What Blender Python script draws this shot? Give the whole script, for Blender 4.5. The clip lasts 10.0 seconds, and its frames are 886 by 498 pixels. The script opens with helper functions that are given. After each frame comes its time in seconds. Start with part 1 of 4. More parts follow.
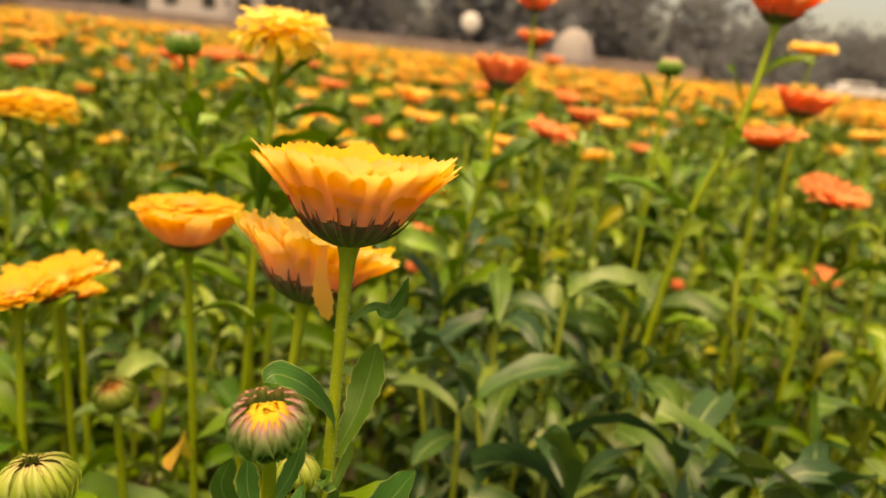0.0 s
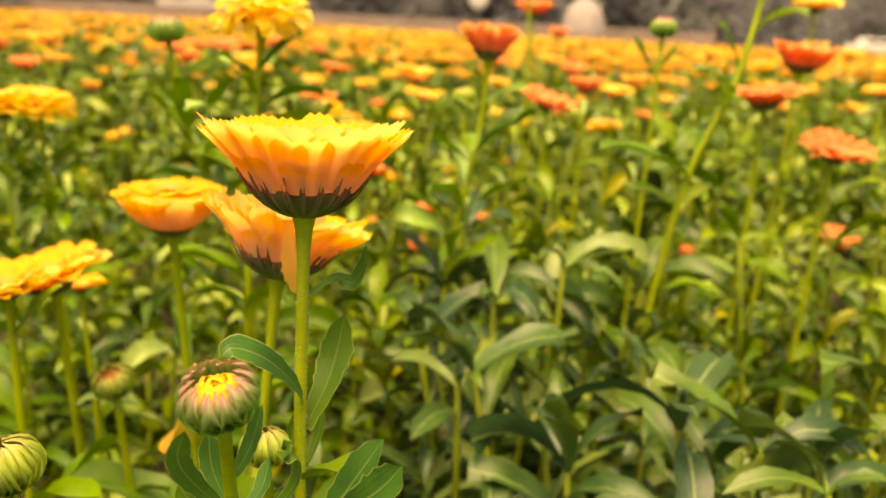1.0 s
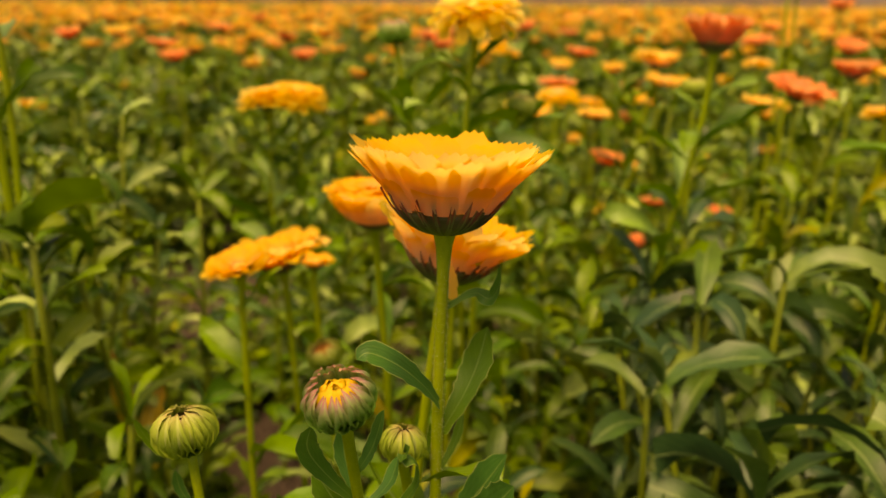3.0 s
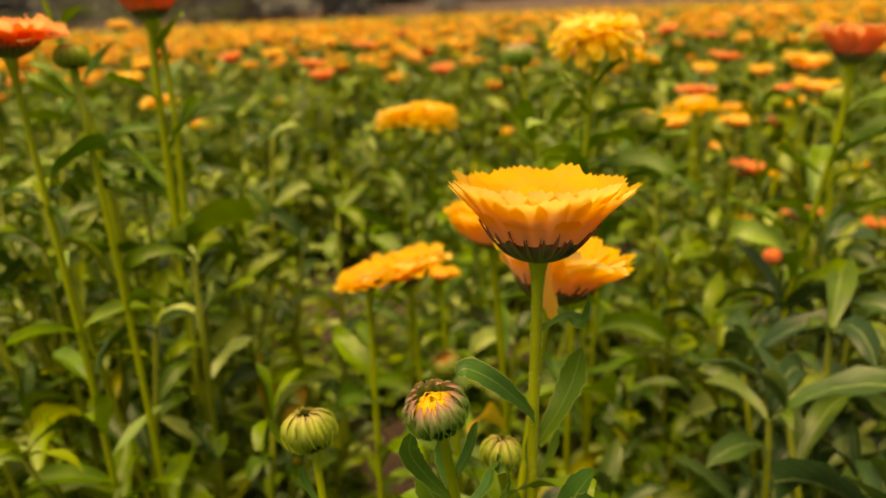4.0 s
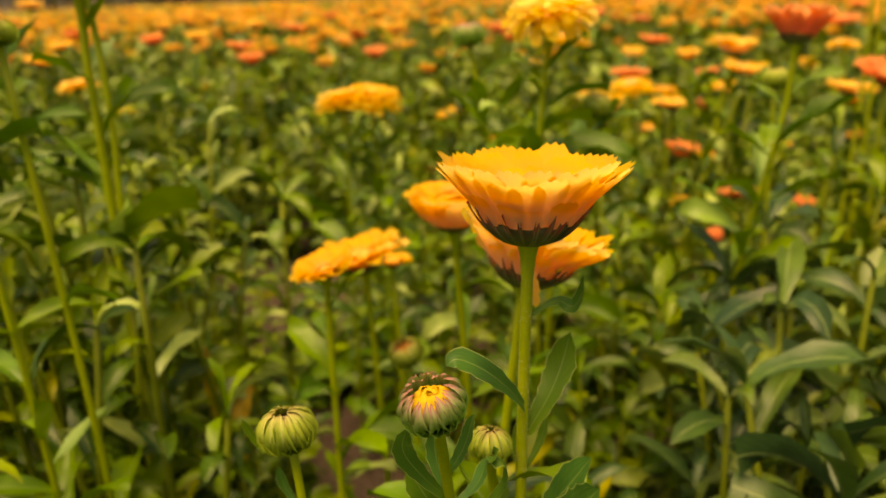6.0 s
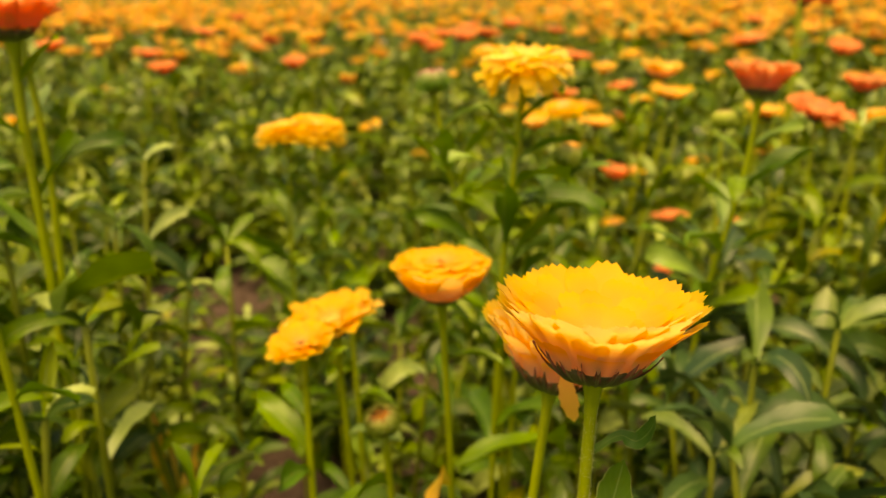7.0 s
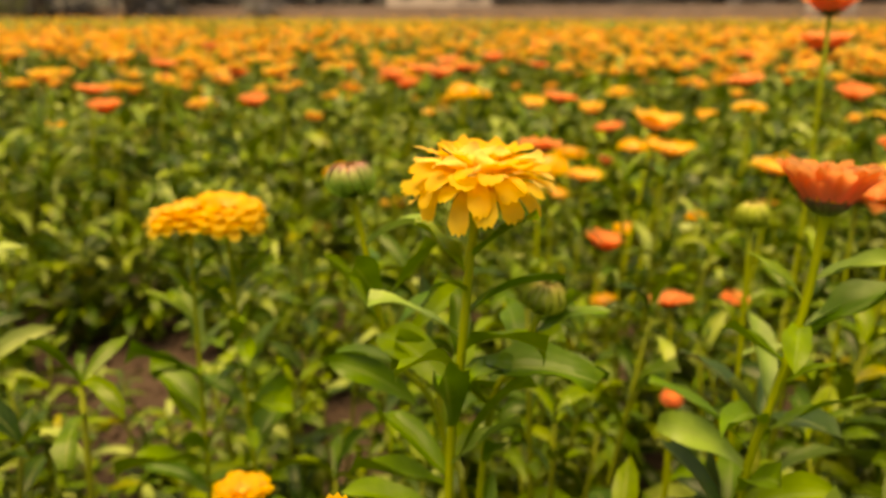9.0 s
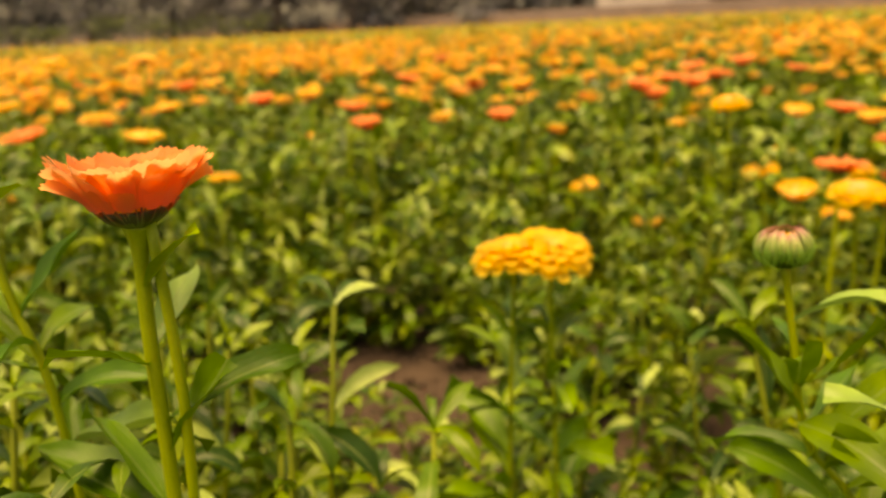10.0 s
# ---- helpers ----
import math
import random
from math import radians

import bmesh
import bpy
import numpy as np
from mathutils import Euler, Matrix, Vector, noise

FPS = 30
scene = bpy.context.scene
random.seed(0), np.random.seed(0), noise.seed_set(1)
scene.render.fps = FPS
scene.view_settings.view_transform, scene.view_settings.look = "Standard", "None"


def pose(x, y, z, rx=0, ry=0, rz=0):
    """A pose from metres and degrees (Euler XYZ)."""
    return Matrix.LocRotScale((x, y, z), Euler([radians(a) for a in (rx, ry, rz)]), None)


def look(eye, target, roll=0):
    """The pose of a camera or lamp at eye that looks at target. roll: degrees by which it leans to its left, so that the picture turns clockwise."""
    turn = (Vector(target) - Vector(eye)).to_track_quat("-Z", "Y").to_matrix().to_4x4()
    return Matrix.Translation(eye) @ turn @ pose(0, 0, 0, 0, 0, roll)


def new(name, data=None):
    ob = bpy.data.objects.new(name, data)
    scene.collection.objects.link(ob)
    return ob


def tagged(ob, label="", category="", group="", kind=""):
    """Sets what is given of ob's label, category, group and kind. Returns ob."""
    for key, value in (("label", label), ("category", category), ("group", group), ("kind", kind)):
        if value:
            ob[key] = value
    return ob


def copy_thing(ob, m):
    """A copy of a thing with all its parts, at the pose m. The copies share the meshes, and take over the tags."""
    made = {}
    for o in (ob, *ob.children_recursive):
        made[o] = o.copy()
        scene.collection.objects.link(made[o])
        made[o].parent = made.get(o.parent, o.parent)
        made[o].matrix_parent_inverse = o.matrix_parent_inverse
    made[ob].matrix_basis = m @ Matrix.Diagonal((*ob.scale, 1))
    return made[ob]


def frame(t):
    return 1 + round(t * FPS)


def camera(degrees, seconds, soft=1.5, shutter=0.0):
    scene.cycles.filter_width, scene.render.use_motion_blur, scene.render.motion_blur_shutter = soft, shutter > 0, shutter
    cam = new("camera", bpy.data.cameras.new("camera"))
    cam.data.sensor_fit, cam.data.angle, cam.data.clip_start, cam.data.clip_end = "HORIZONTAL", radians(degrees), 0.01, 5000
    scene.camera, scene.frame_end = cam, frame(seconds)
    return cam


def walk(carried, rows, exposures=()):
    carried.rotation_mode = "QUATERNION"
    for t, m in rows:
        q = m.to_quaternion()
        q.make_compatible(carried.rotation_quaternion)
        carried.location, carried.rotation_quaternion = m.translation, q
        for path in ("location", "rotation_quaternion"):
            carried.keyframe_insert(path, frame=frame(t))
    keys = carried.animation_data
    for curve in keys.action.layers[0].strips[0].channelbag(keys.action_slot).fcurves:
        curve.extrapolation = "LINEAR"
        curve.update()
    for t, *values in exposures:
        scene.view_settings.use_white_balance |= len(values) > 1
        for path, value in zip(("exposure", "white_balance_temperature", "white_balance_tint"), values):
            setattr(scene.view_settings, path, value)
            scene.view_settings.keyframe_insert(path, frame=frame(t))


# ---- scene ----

# ---- camera ----
cam = camera(62.2, 10.0, soft=1.5)
cam.data.dof.use_dof = True
cam.data.dof.focus_distance = 0.165
cam.data.dof.aperture_fstop = 13.5
PATH = [
    (0.0, (0.0279, 0.0181, 0.4664), (0.0135, 0.2107, 0.4144), 6.17),
    (0.5, (0.0403, 0.0220, 0.4631), (0.0308, 0.2143, 0.4092), 4.30),
    (1.0, (0.0423, 0.0208, 0.4636), (0.0232, 0.2114, 0.4061), 2.99),
    (1.5, (0.0300, 0.0137, 0.4645), (-0.0183, 0.1976, 0.4025), 1.38),
    (2.0, (0.0366, 0.0195, 0.4615), (-0.0240, 0.1998, 0.3997), 0.88),
    (3.3, (0.0730, 0.0283, 0.4787), (-0.0213, 0.1933, 0.4161), -0.74),
    (3.5, (0.0754, 0.0254, 0.4811), (-0.0279, 0.1858, 0.4210), -1.72),
    (4.0, (0.0834, 0.0209, 0.4837), (-0.0314, 0.1727, 0.4220), -2.67),
    (4.5, (0.0898, 0.0200, 0.4827), (-0.0373, 0.1616, 0.4212), -3.57),
    (5.0, (0.0938, 0.0242, 0.4802), (-0.0247, 0.1719, 0.4158), -3.37),
    (5.2, (0.0905, 0.0257, 0.4778), (-0.0190, 0.1797, 0.4123), -2.33),
    (6.3, (0.0580, 0.0197, 0.4868), (-0.0363, 0.1835, 0.4214), -2.02),
    (6.5, (0.0525, 0.0211, 0.4932), (-0.0362, 0.1883, 0.4284), -1.62),
    (7.0, (0.0236, 0.0278, 0.5077), (-0.0530, 0.1999, 0.4405), -0.64),
    (7.5, (-0.0076, 0.0236, 0.5253), (-0.0777, 0.2003, 0.4631), 0.96),
    (8.0, (-0.0080, 0.0538, 0.5326), (-0.0710, 0.2327, 0.4693), 0.88),
    (8.5, (-0.0121, 0.1197, 0.5303), (-0.0829, 0.2960, 0.4679), 0.43),
    (9.0, (-0.0128, 0.1757, 0.5202), (-0.0866, 0.3512, 0.4593), -0.01),
    (9.5, (-0.0529, 0.2000, 0.5129), (-0.1511, 0.3628, 0.4509), -2.15),
    (10.0, (-0.1008, 0.1636, 0.5381), (-0.2212, 0.3121, 0.4791), -2.88),
]
EXPOSURES = [(t, stops, 10900 + 3900 * min(1.0, t / 1.5) ** 1.6, 16) for t, stops in ((0.0, 1.27), (0.5, 1.55), (1.0, 1.7), (1.5, 1.3), (2.0, 1.11), (3.5, 0.82), (4.0, 0.96), (4.5, 1.22), (5.0, 1.28), (6.5, 0.9), (7.0, 1.14), (7.5, 1.62), (8.0, 1.52), (8.5, 1.38), (9.0, 1.06), (9.5, 1.5), (10.0, 1.24))]
walk(cam, [(t, look(eye, target, roll)) for t, eye, target, roll in PATH], EXPOSURES)

# ---- light: high sun spread wide by haze, pale sky ----
SUN_AZ, SUN_EL = radians(165), radians(75)
world = bpy.data.worlds.new("world")
scene.world = world
world.use_nodes = True
wn, wl = world.node_tree.nodes, world.node_tree.links
sky = wn.new("ShaderNodeTexSky")
sky.sky_type = "NISHITA"
sky.sun_disc = False
sky.sun_elevation = SUN_EL
sky.sun_rotation = -SUN_AZ
sky.air_density, sky.dust_density, sky.ozone_density = 1.0, 3.6, 0.6
wn["Background"].inputs["Strength"].default_value = 0.09
wl.new(sky.outputs["Color"], wn["Background"].inputs["Color"])
sun = new("sun", bpy.data.lights.new("sun", "SUN"))
sun.data.energy, sun.data.angle, sun.data.color = 2.5, radians(50), (1.0, 0.87, 0.66)
sun_dir = Vector((-math.sin(SUN_AZ) * math.cos(SUN_EL), math.cos(SUN_AZ) * math.cos(SUN_EL), math.sin(SUN_EL)))
sun.matrix_world = look(sun_dir * 30, (0, 0, 0))

# ---- materials ----


def material(name):
    m = bpy.data.materials.new(name)
    m.use_nodes = True
    m.node_tree.nodes.clear()
    return m, m.node_tree.nodes, m.node_tree.links


def ramp(nodes, stops):
    r = nodes.new("ShaderNodeValToRGB")
    while len(r.color_ramp.elements) < len(stops):
        r.color_ramp.elements.new(0.5)
    for e, (p, c) in zip(r.color_ramp.elements, stops):
        e.position, e.color = p, (*c, 1)
    return r


def mixed(nodes, links, kind, fac, a, b):
    n = nodes.new("ShaderNodeMix")
    n.data_type, n.blend_type = "RGBA", kind
    for sock, v in ((n.inputs[0], fac), (n.inputs[6], a), (n.inputs[7], b)):
        if hasattr(v, "links"):
            links.new(v, sock)
        else:
            sock.default_value = v if isinstance(v, float) else (*v, 1)
    return n.outputs[2]


def maths(nodes, links, op, a, b=0.0):
    n = nodes.new("ShaderNodeMath")
    n.operation = op
    for sock, v in zip(n.inputs, (a, b)):
        if hasattr(v, "links"):
            links.new(v, sock)
        else:
            sock.default_value = v
    return n.outputs[0]


def random_value(nodes, links):
    """One number for each object and each loose piece of its mesh."""
    a, b = nodes.new("ShaderNodeObjectInfo"), nodes.new("ShaderNodeNewGeometry")
    return maths(nodes, links, "FRACT", maths(nodes, links, "ADD", a.outputs["Random"], b.outputs["Random Per Island"]))


def blade_material(name, along, spread, translucent, rough, rib=None, rib_width=0.06, blotch=None, gloss=0.35, bump=0.3, grain=900.0, ribs=1.0, veins=False, mottle=1.0, pale=0.0, margin=None):
    """Petals and leaves: colour along the blade, a paler rib, blotches, light that shines through."""
    m, n, l = material(name)
    uv = n.new("ShaderNodeUVMap")
    sep = n.new("ShaderNodeSeparateXYZ")
    l.new(uv.outputs[0], sep.inputs[0])
    r = ramp(n, along)
    l.new(sep.outputs["Y"], r.inputs[0])
    rnd = random_value(n, l)
    hue = ramp(n, spread)
    l.new(rnd, hue.inputs[0])
    col = mixed(n, l, "MULTIPLY", 1.0, r.outputs[0], hue.outputs[0])
    tex = n.new("ShaderNodeTexCoord")
    noise_a, noise_b = n.new("ShaderNodeTexNoise"), n.new("ShaderNodeTexNoise")
    noise_a.inputs["Scale"].default_value, noise_b.inputs["Scale"].default_value = 70.0, grain
    for t in (noise_a, noise_b):
        l.new(tex.outputs["Object"], t.inputs["Vector"])
        t.inputs["Detail"].default_value = 3.0
    dark = ramp(n, [(0.3, (1 - 0.28 * mottle, 1 - 0.24 * mottle, 1 - 0.3 * mottle)), (0.7, (1 + 0.2 * mottle, 1 + 0.16 * mottle, 1 + 0.1 * mottle))])
    l.new(noise_a.outputs[0], dark.inputs[0])
    col = mixed(n, l, "MULTIPLY", 1.0, col, dark.outputs[0])
    if blotch:
        spot = ramp(n, [(0.6, (0, 0, 0)), (0.72, (1, 1, 1))])
        l.new(noise_a.outputs[0], spot.inputs[0])
        col = mixed(n, l, "MIX", spot.outputs[0], col, blotch)
    if rib:
        off = maths(n, l, "ABSOLUTE", maths(n, l, "SUBTRACT", sep.outputs["X"], 0.5))
        line = maths(n, l, "LESS_THAN", off, rib_width)
        if veins:
            side = maths(n, l, "FRACT", maths(n, l, "SUBTRACT", maths(n, l, "MULTIPLY", sep.outputs["Y"], 8.0), maths(n, l, "MULTIPLY", off, 5.0)))
            line = maths(n, l, "MAXIMUM", line, maths(n, l, "MULTIPLY", maths(n, l, "LESS_THAN", side, 0.12), 0.15))
        col = mixed(n, l, "MIX", maths(n, l, "MULTIPLY", line, 0.6), col, rib)
    if margin:
        rim = maths(n, l, "ABSOLUTE", maths(n, l, "SUBTRACT", sep.outputs["X"], 0.5))
        col = mixed(n, l, "MIX", maths(n, l, "MULTIPLY", maths(n, l, "GREATER_THAN", rim, 0.475), 0.7), col, margin)
    bsdf, through_light, add = n.new("ShaderNodeBsdfPrincipled"), n.new("ShaderNodeBsdfTranslucent"), n.new("ShaderNodeMixShader")
    l.new(col, bsdf.inputs["Base Color"])
    l.new(mixed(n, l, "MIX", pale, mixed(n, l, "MULTIPLY", 1.0, col, (1.04, 1.04, 0.9)), (1.0, 0.82, 0.5)), through_light.inputs["Color"])
    bsdf.inputs["Roughness"].default_value = rough
    bsdf.inputs["Specular IOR Level"].default_value = gloss
    wave = n.new("ShaderNodeTexWave")
    wave.bands_direction = "X"
    wave.inputs["Scale"].default_value = 2.2
    wave.inputs["Distortion"].default_value = 1.0
    l.new(uv.outputs[0], wave.inputs["Vector"])
    height = maths(n, l, "ADD", maths(n, l, "MULTIPLY", noise_b.outputs[0], 0.7), maths(n, l, "MULTIPLY", wave.outputs["Fac"], ribs))
    bp = n.new("ShaderNodeBump")
    bp.inputs["Strength"].default_value, bp.inputs["Distance"].default_value = bump, 0.0006
    l.new(height, bp.inputs["Height"])
    l.new(bp.outputs[0], bsdf.inputs["Normal"])
    add.inputs[0].default_value = translucent
    l.new(bsdf.outputs[0], add.inputs[1])
    l.new(through_light.outputs[0], add.inputs[2])
    out = n.new("ShaderNodeOutputMaterial")
    l.new(add.outputs[0], out.inputs[0])
    return m


def plain_material(name, stops, scale, rough=0.9, bump=0.5, depth=0.01, detail=6.0, fine=None):
    m, n, l = material(name)
    tex, no, fi = n.new("ShaderNodeTexCoord"), n.new("ShaderNodeTexNoise"), n.new("ShaderNodeTexNoise")
    l.new(tex.outputs["Object"], no.inputs["Vector"])
    l.new(tex.outputs["Object"], fi.inputs["Vector"])
    no.inputs["Scale"].default_value, no.inputs["Detail"].default_value = scale, detail
    fi.inputs["Scale"].default_value, fi.inputs["Detail"].default_value = fine or scale * 9, 4.0
    r = ramp(n, stops)
    l.new(maths(n, l, "ADD", maths(n, l, "MULTIPLY", no.outputs[0], 0.7), maths(n, l, "MULTIPLY", fi.outputs[0], 0.3)), r.inputs[0])
    b = n.new("ShaderNodeBsdfPrincipled")
    l.new(r.outputs[0], b.inputs["Base Color"])
    b.inputs["Roughness"].default_value = rough
    b.inputs["Specular IOR Level"].default_value = 0.25
    bp = n.new("ShaderNodeBump")
    bp.inputs["Strength"].default_value, bp.inputs["Distance"].default_value = bump, depth
    l.new(fi.outputs[0], bp.inputs["Height"])
    l.new(bp.outputs[0], b.inputs["Normal"])
    out = n.new("ShaderNodeOutputMaterial")
    l.new(b.outputs[0], out.inputs[0])
    return m


WHITE3 = [(0.0, (0.86, 0.9, 0.8)), (0.5, (1, 1, 1)), (1.0, (1.1, 1.05, 1.1))]
PETAL_SPREAD = [(0.0, (0.95, 0.93, 0.92)), (1.0, (1.03, 1.04, 1.0))]
YELLOW = blade_material("petal_yellow", [(0.0, (0.97, 0.73, 0.6)), (0.35, (0.97, 0.74, 0.52)), (0.58, (0.96, 0.7, 0.3)), (0.76, (0.91, 0.63, 0.09)), (1.0, (0.89, 0.61, 0.05))], PETAL_SPREAD, 0.68, 0.7, gloss=0.05, bump=0.08, grain=500.0, mottle=0.25, pale=0.36)
YELLOW_INNER = blade_material("petal_yellow_inner", [(0.0, (0.93, 0.62, 0.22)), (1.0, (0.92, 0.6, 0.08))], PETAL_SPREAD, 0.66, 0.7, gloss=0.05, bump=0.08, grain=500.0, mottle=0.25, pale=0.26)
LEMON = blade_material("petal_lemon", [(0.0, (0.93, 0.68, 0.25)), (1.0, (0.92, 0.67, 0.09))], PETAL_SPREAD, 0.66, 0.7, gloss=0.05, bump=0.08, grain=500.0, mottle=0.25, pale=0.3)
BUD_PETAL = blade_material("bud_petal", [(0.0, (0.62, 0.34, 0.04)), (1.0, (0.68, 0.44, 0.06))], WHITE3, 0.2, 0.7, gloss=0.05, bump=0.1, mottle=0.5)
ORANGE = blade_material("petal_orange", [(0.0, (0.9, 0.34, 0.22)), (0.5, (0.92, 0.38, 0.2)), (1.0, (0.92, 0.4, 0.17))], WHITE3, 0.62, 0.7, gloss=0.06, bump=0.12, grain=500.0, mottle=0.35, pale=0.14)
FIELD_YELLOW = blade_material("petal_field_yellow", [(0.0, (0.8, 0.42, 0.1)), (1.0, (0.83, 0.525, 0.1))], [(0.0, (1.0, 0.5, 1.2)), (0.15, (1.0, 0.7, 1.4)), (0.25, (0.97, 0.97, 1)), (1.0, (1.0, 1.1, 1.0))], 0.4, 0.7, gloss=0.1, bump=0.1)
# random leaf tones; whitish stops paint in sky sheen, darkest ones shade between leaves
LEAF_SPREAD = [(0.0, (0.1, 0.26, 1.2)), (0.25, (0.26, 0.5, 1.4)), (0.5, (0.6, 0.88, 1.0)), (0.7, (0.92, 1.1, 0.9)), (0.8, (1.15, 1.3, 1.0)), (0.85, (1.6, 1.6, 6.0)), (0.872, (2.3, 2.2, 36.0)), (0.905, (2.3, 2.15, 36.0)), (0.94, (1.4, 1.4, 3.0)), (0.98, (1.3, 1.3, 1.0)), (1.0, (2.2, 1.4, 0.8))]
LEAF = blade_material("leaf", [(0.0, (0.2, 0.28, 0.008)), (0.3, (0.108, 0.168, 0.003)), (1.0, (0.128, 0.184, 0.003))], LEAF_SPREAD, 0.14, 0.38, rib=(0.26, 0.32, 0.1), rib_width=0.03, gloss=0.3, bump=0.5, grain=250.0, ribs=0.12, veins=True)
# teal of the broad leaves, darkened further by canopy shade put into the colour
BROAD_LEAF = blade_material("broad_teal_shaded_leaf", [(0.0, (0.13, 0.2, 0.02)), (0.3, (0.065, 0.12, 0.012)), (1.0, (0.08, 0.13, 0.01))], [(0.0, (0.2, 0.4, 1.6)), (0.4, (0.5, 0.75, 1.6)), (0.75, (0.85, 1.0, 1.0)), (0.9, (1.6, 1.5, 4.0)), (1.0, (1.8, 1.4, 1.0))], 0.15, 0.4, rib=(0.24, 0.32, 0.12), rib_width=0.03, gloss=0.4, bump=0.5, grain=250.0, ribs=0.12, veins=True)
# the whitish end of this spread is sky sheen put into the colour
FRESH_LEAF = blade_material("fresh_leaf", [(0.0, (0.17, 0.28, 0.01)), (0.3, (0.105, 0.2, 0.006)), (1.0, (0.12, 0.215, 0.005))], [(0.0, (0.45, 0.75, 2.0)), (0.5, (0.85, 1.0, 1.0)), (0.85, (1.2, 1.2, 1.0)), (0.95, (1.9, 1.8, 16.0)), (1.0, (1.9, 1.8, 16.0))], 0.22, 0.4, rib=(0.2, 0.3, 0.08), rib_width=0.03, gloss=0.35, bump=0.5, grain=250.0, ribs=0.12, veins=True)
HERO_LEAF = blade_material("leaf_of_near_stems", [(0.0, (0.14, 0.24, 0.014)), (0.3, (0.08, 0.17, 0.012)), (1.0, (0.092, 0.185, 0.012))], [(0.0, (0.5, 0.85, 2.6)), (0.5, (0.8, 0.95, 1.2)), (1.0, (1.1, 1.1, 1.0))], 0.26, 0.42, rib=(0.17, 0.27, 0.07), rib_width=0.025, gloss=0.22, bump=0.5, grain=250.0, ribs=0.12, veins=True, margin=(0.36, 0.42, 0.14))
OLD_LEAF = blade_material("yellowed_leaf", [(0.0, (0.45, 0.4, 0.04)), (0.5, (0.6, 0.4, 0.05)), (1.0, (0.5, 0.26, 0.06))], WHITE3, 0.4, 0.5, rib=(0.6, 0.5, 0.15), rib_width=0.03, blotch=(0.4, 0.36, 0.03), gloss=0.25, bump=0.5, grain=250.0, ribs=0.12, veins=True)
BRACT = blade_material("bract", [(0.0, (0.2, 0.27, 0.05)), (0.35, (0.13, 0.17, 0.045)), (0.55, (0.13, 0.1, 0.05)), (0.72, (0.3, 0.09, 0.07)), (1.0, (0.4, 0.1, 0.08))], [(0.0, (0.6, 0.65, 0.7)), (1.0, (1.25, 1.2, 1.1))], 0.15, 0.6, rib=(0.22, 0.28, 0.1), rib_width=0.13, bump=0.2)
BUD_BRACT = blade_material("bud_bract", [(0.0, (0.12, 0.3, 0.04)), (0.5, (0.2, 0.4, 0.08)), (0.7, (0.34, 0.42, 0.16)), (0.84, (0.46, 0.29, 0.25)), (0.94, (0.48, 0.18, 0.2)), (1.0, (0.32, 0.11, 0.12))], WHITE3, 0.15, 0.55, rib=(0.34, 0.45, 0.16), rib_width=0.12, bump=0.2)
GREEN_BRACT = blade_material("green_bud_bract", [(0.0, (0.2, 0.34, 0.03)), (0.7, (0.36, 0.46, 0.08)), (0.94, (0.44, 0.4, 0.14)), (1.0, (0.42, 0.24, 0.12))], WHITE3, 0.2, 0.55, rib=(0.4, 0.46, 0.15), rib_width=0.16, bump=0.2)
STEM = plain_material("stem", [(0.3, (0.19, 0.27, 0.012)), (0.7, (0.3, 0.37, 0.025))], 60.0, 0.5, 0.4, 0.0006, fine=900.0)
HAIR = plain_material("hair", [(0.3, (0.45, 0.5, 0.2)), (0.7, (0.6, 0.62, 0.34))], 60.0, 0.6, 0.0, 0.0002)
BUD_TIP = plain_material("dry_bud_tip", [(0.3, (0.22, 0.22, 0.08)), (0.7, (0.34, 0.28, 0.15))], 300.0, 0.8, 0.6, 0.001, fine=1500.0)
FIELD_STEM = plain_material("field_stem", [(0.3, (0.1, 0.14, 0.01)), (0.7, (0.17, 0.22, 0.015))], 60.0, 0.6, 0.4, 0.0006, fine=900.0)
DISC = plain_material("disc_florets", [(0.35, (0.8, 0.42, 0.06)), (0.65, (0.92, 0.58, 0.1))], 300.0, 0.8, 0.8, 0.001, fine=1500.0)
SEED = plain_material("dry_florets", [(0.35, (0.12, 0.05, 0.02)), (0.65, (0.45, 0.2, 0.03))], 300.0, 0.9, 0.8, 0.001, fine=1500.0)
SOIL = plain_material("soil", [(0.3, (0.05, 0.034, 0.025)), (0.55, (0.095, 0.066, 0.05)), (0.8, (0.15, 0.108, 0.084))], 5.0, 0.95, 1.0, 0.02, fine=90.0)
CANOPY = plain_material("field_canopy", [(0.3, (0.1, 0.14, 0.012)), (0.55, (0.18, 0.2, 0.015)), (0.68, (0.4, 0.31, 0.03)), (0.85, (0.65, 0.42, 0.03))], 6.0, 0.9, 1.0, 0.05, fine=25.0)
# bark is paled too: some of the distance haze is in its colour
BARK = plain_material("bark", [(0.3, (0.13, 0.11, 0.1)), (0.7, (0.2, 0.17, 0.15))], 6.0, 0.95, 1.0, 0.05)
# grey-blue instead of green: the haze before the far trees is painted in
HAZY_TREE_LEAF = blade_material("hazy_tree_leaf", [(0.0, (0.2, 0.21, 0.25)), (1.0, (0.23, 0.24, 0.28))], WHITE3, 0.5, 0.8, gloss=0.1, bump=0.0, grain=2.0)
HEDGE_LEAF = blade_material("hedge_leaf", [(0.0, (0.07, 0.1, 0.02)), (1.0, (0.09, 0.12, 0.02))], WHITE3, 0.15, 0.5, gloss=0.2, bump=0.0, grain=20.0)
PLASTER = plain_material("plaster", [(0.3, (0.48, 0.43, 0.4)), (0.7, (0.58, 0.54, 0.51))], 0.8, 0.9, 0.3, 0.01)
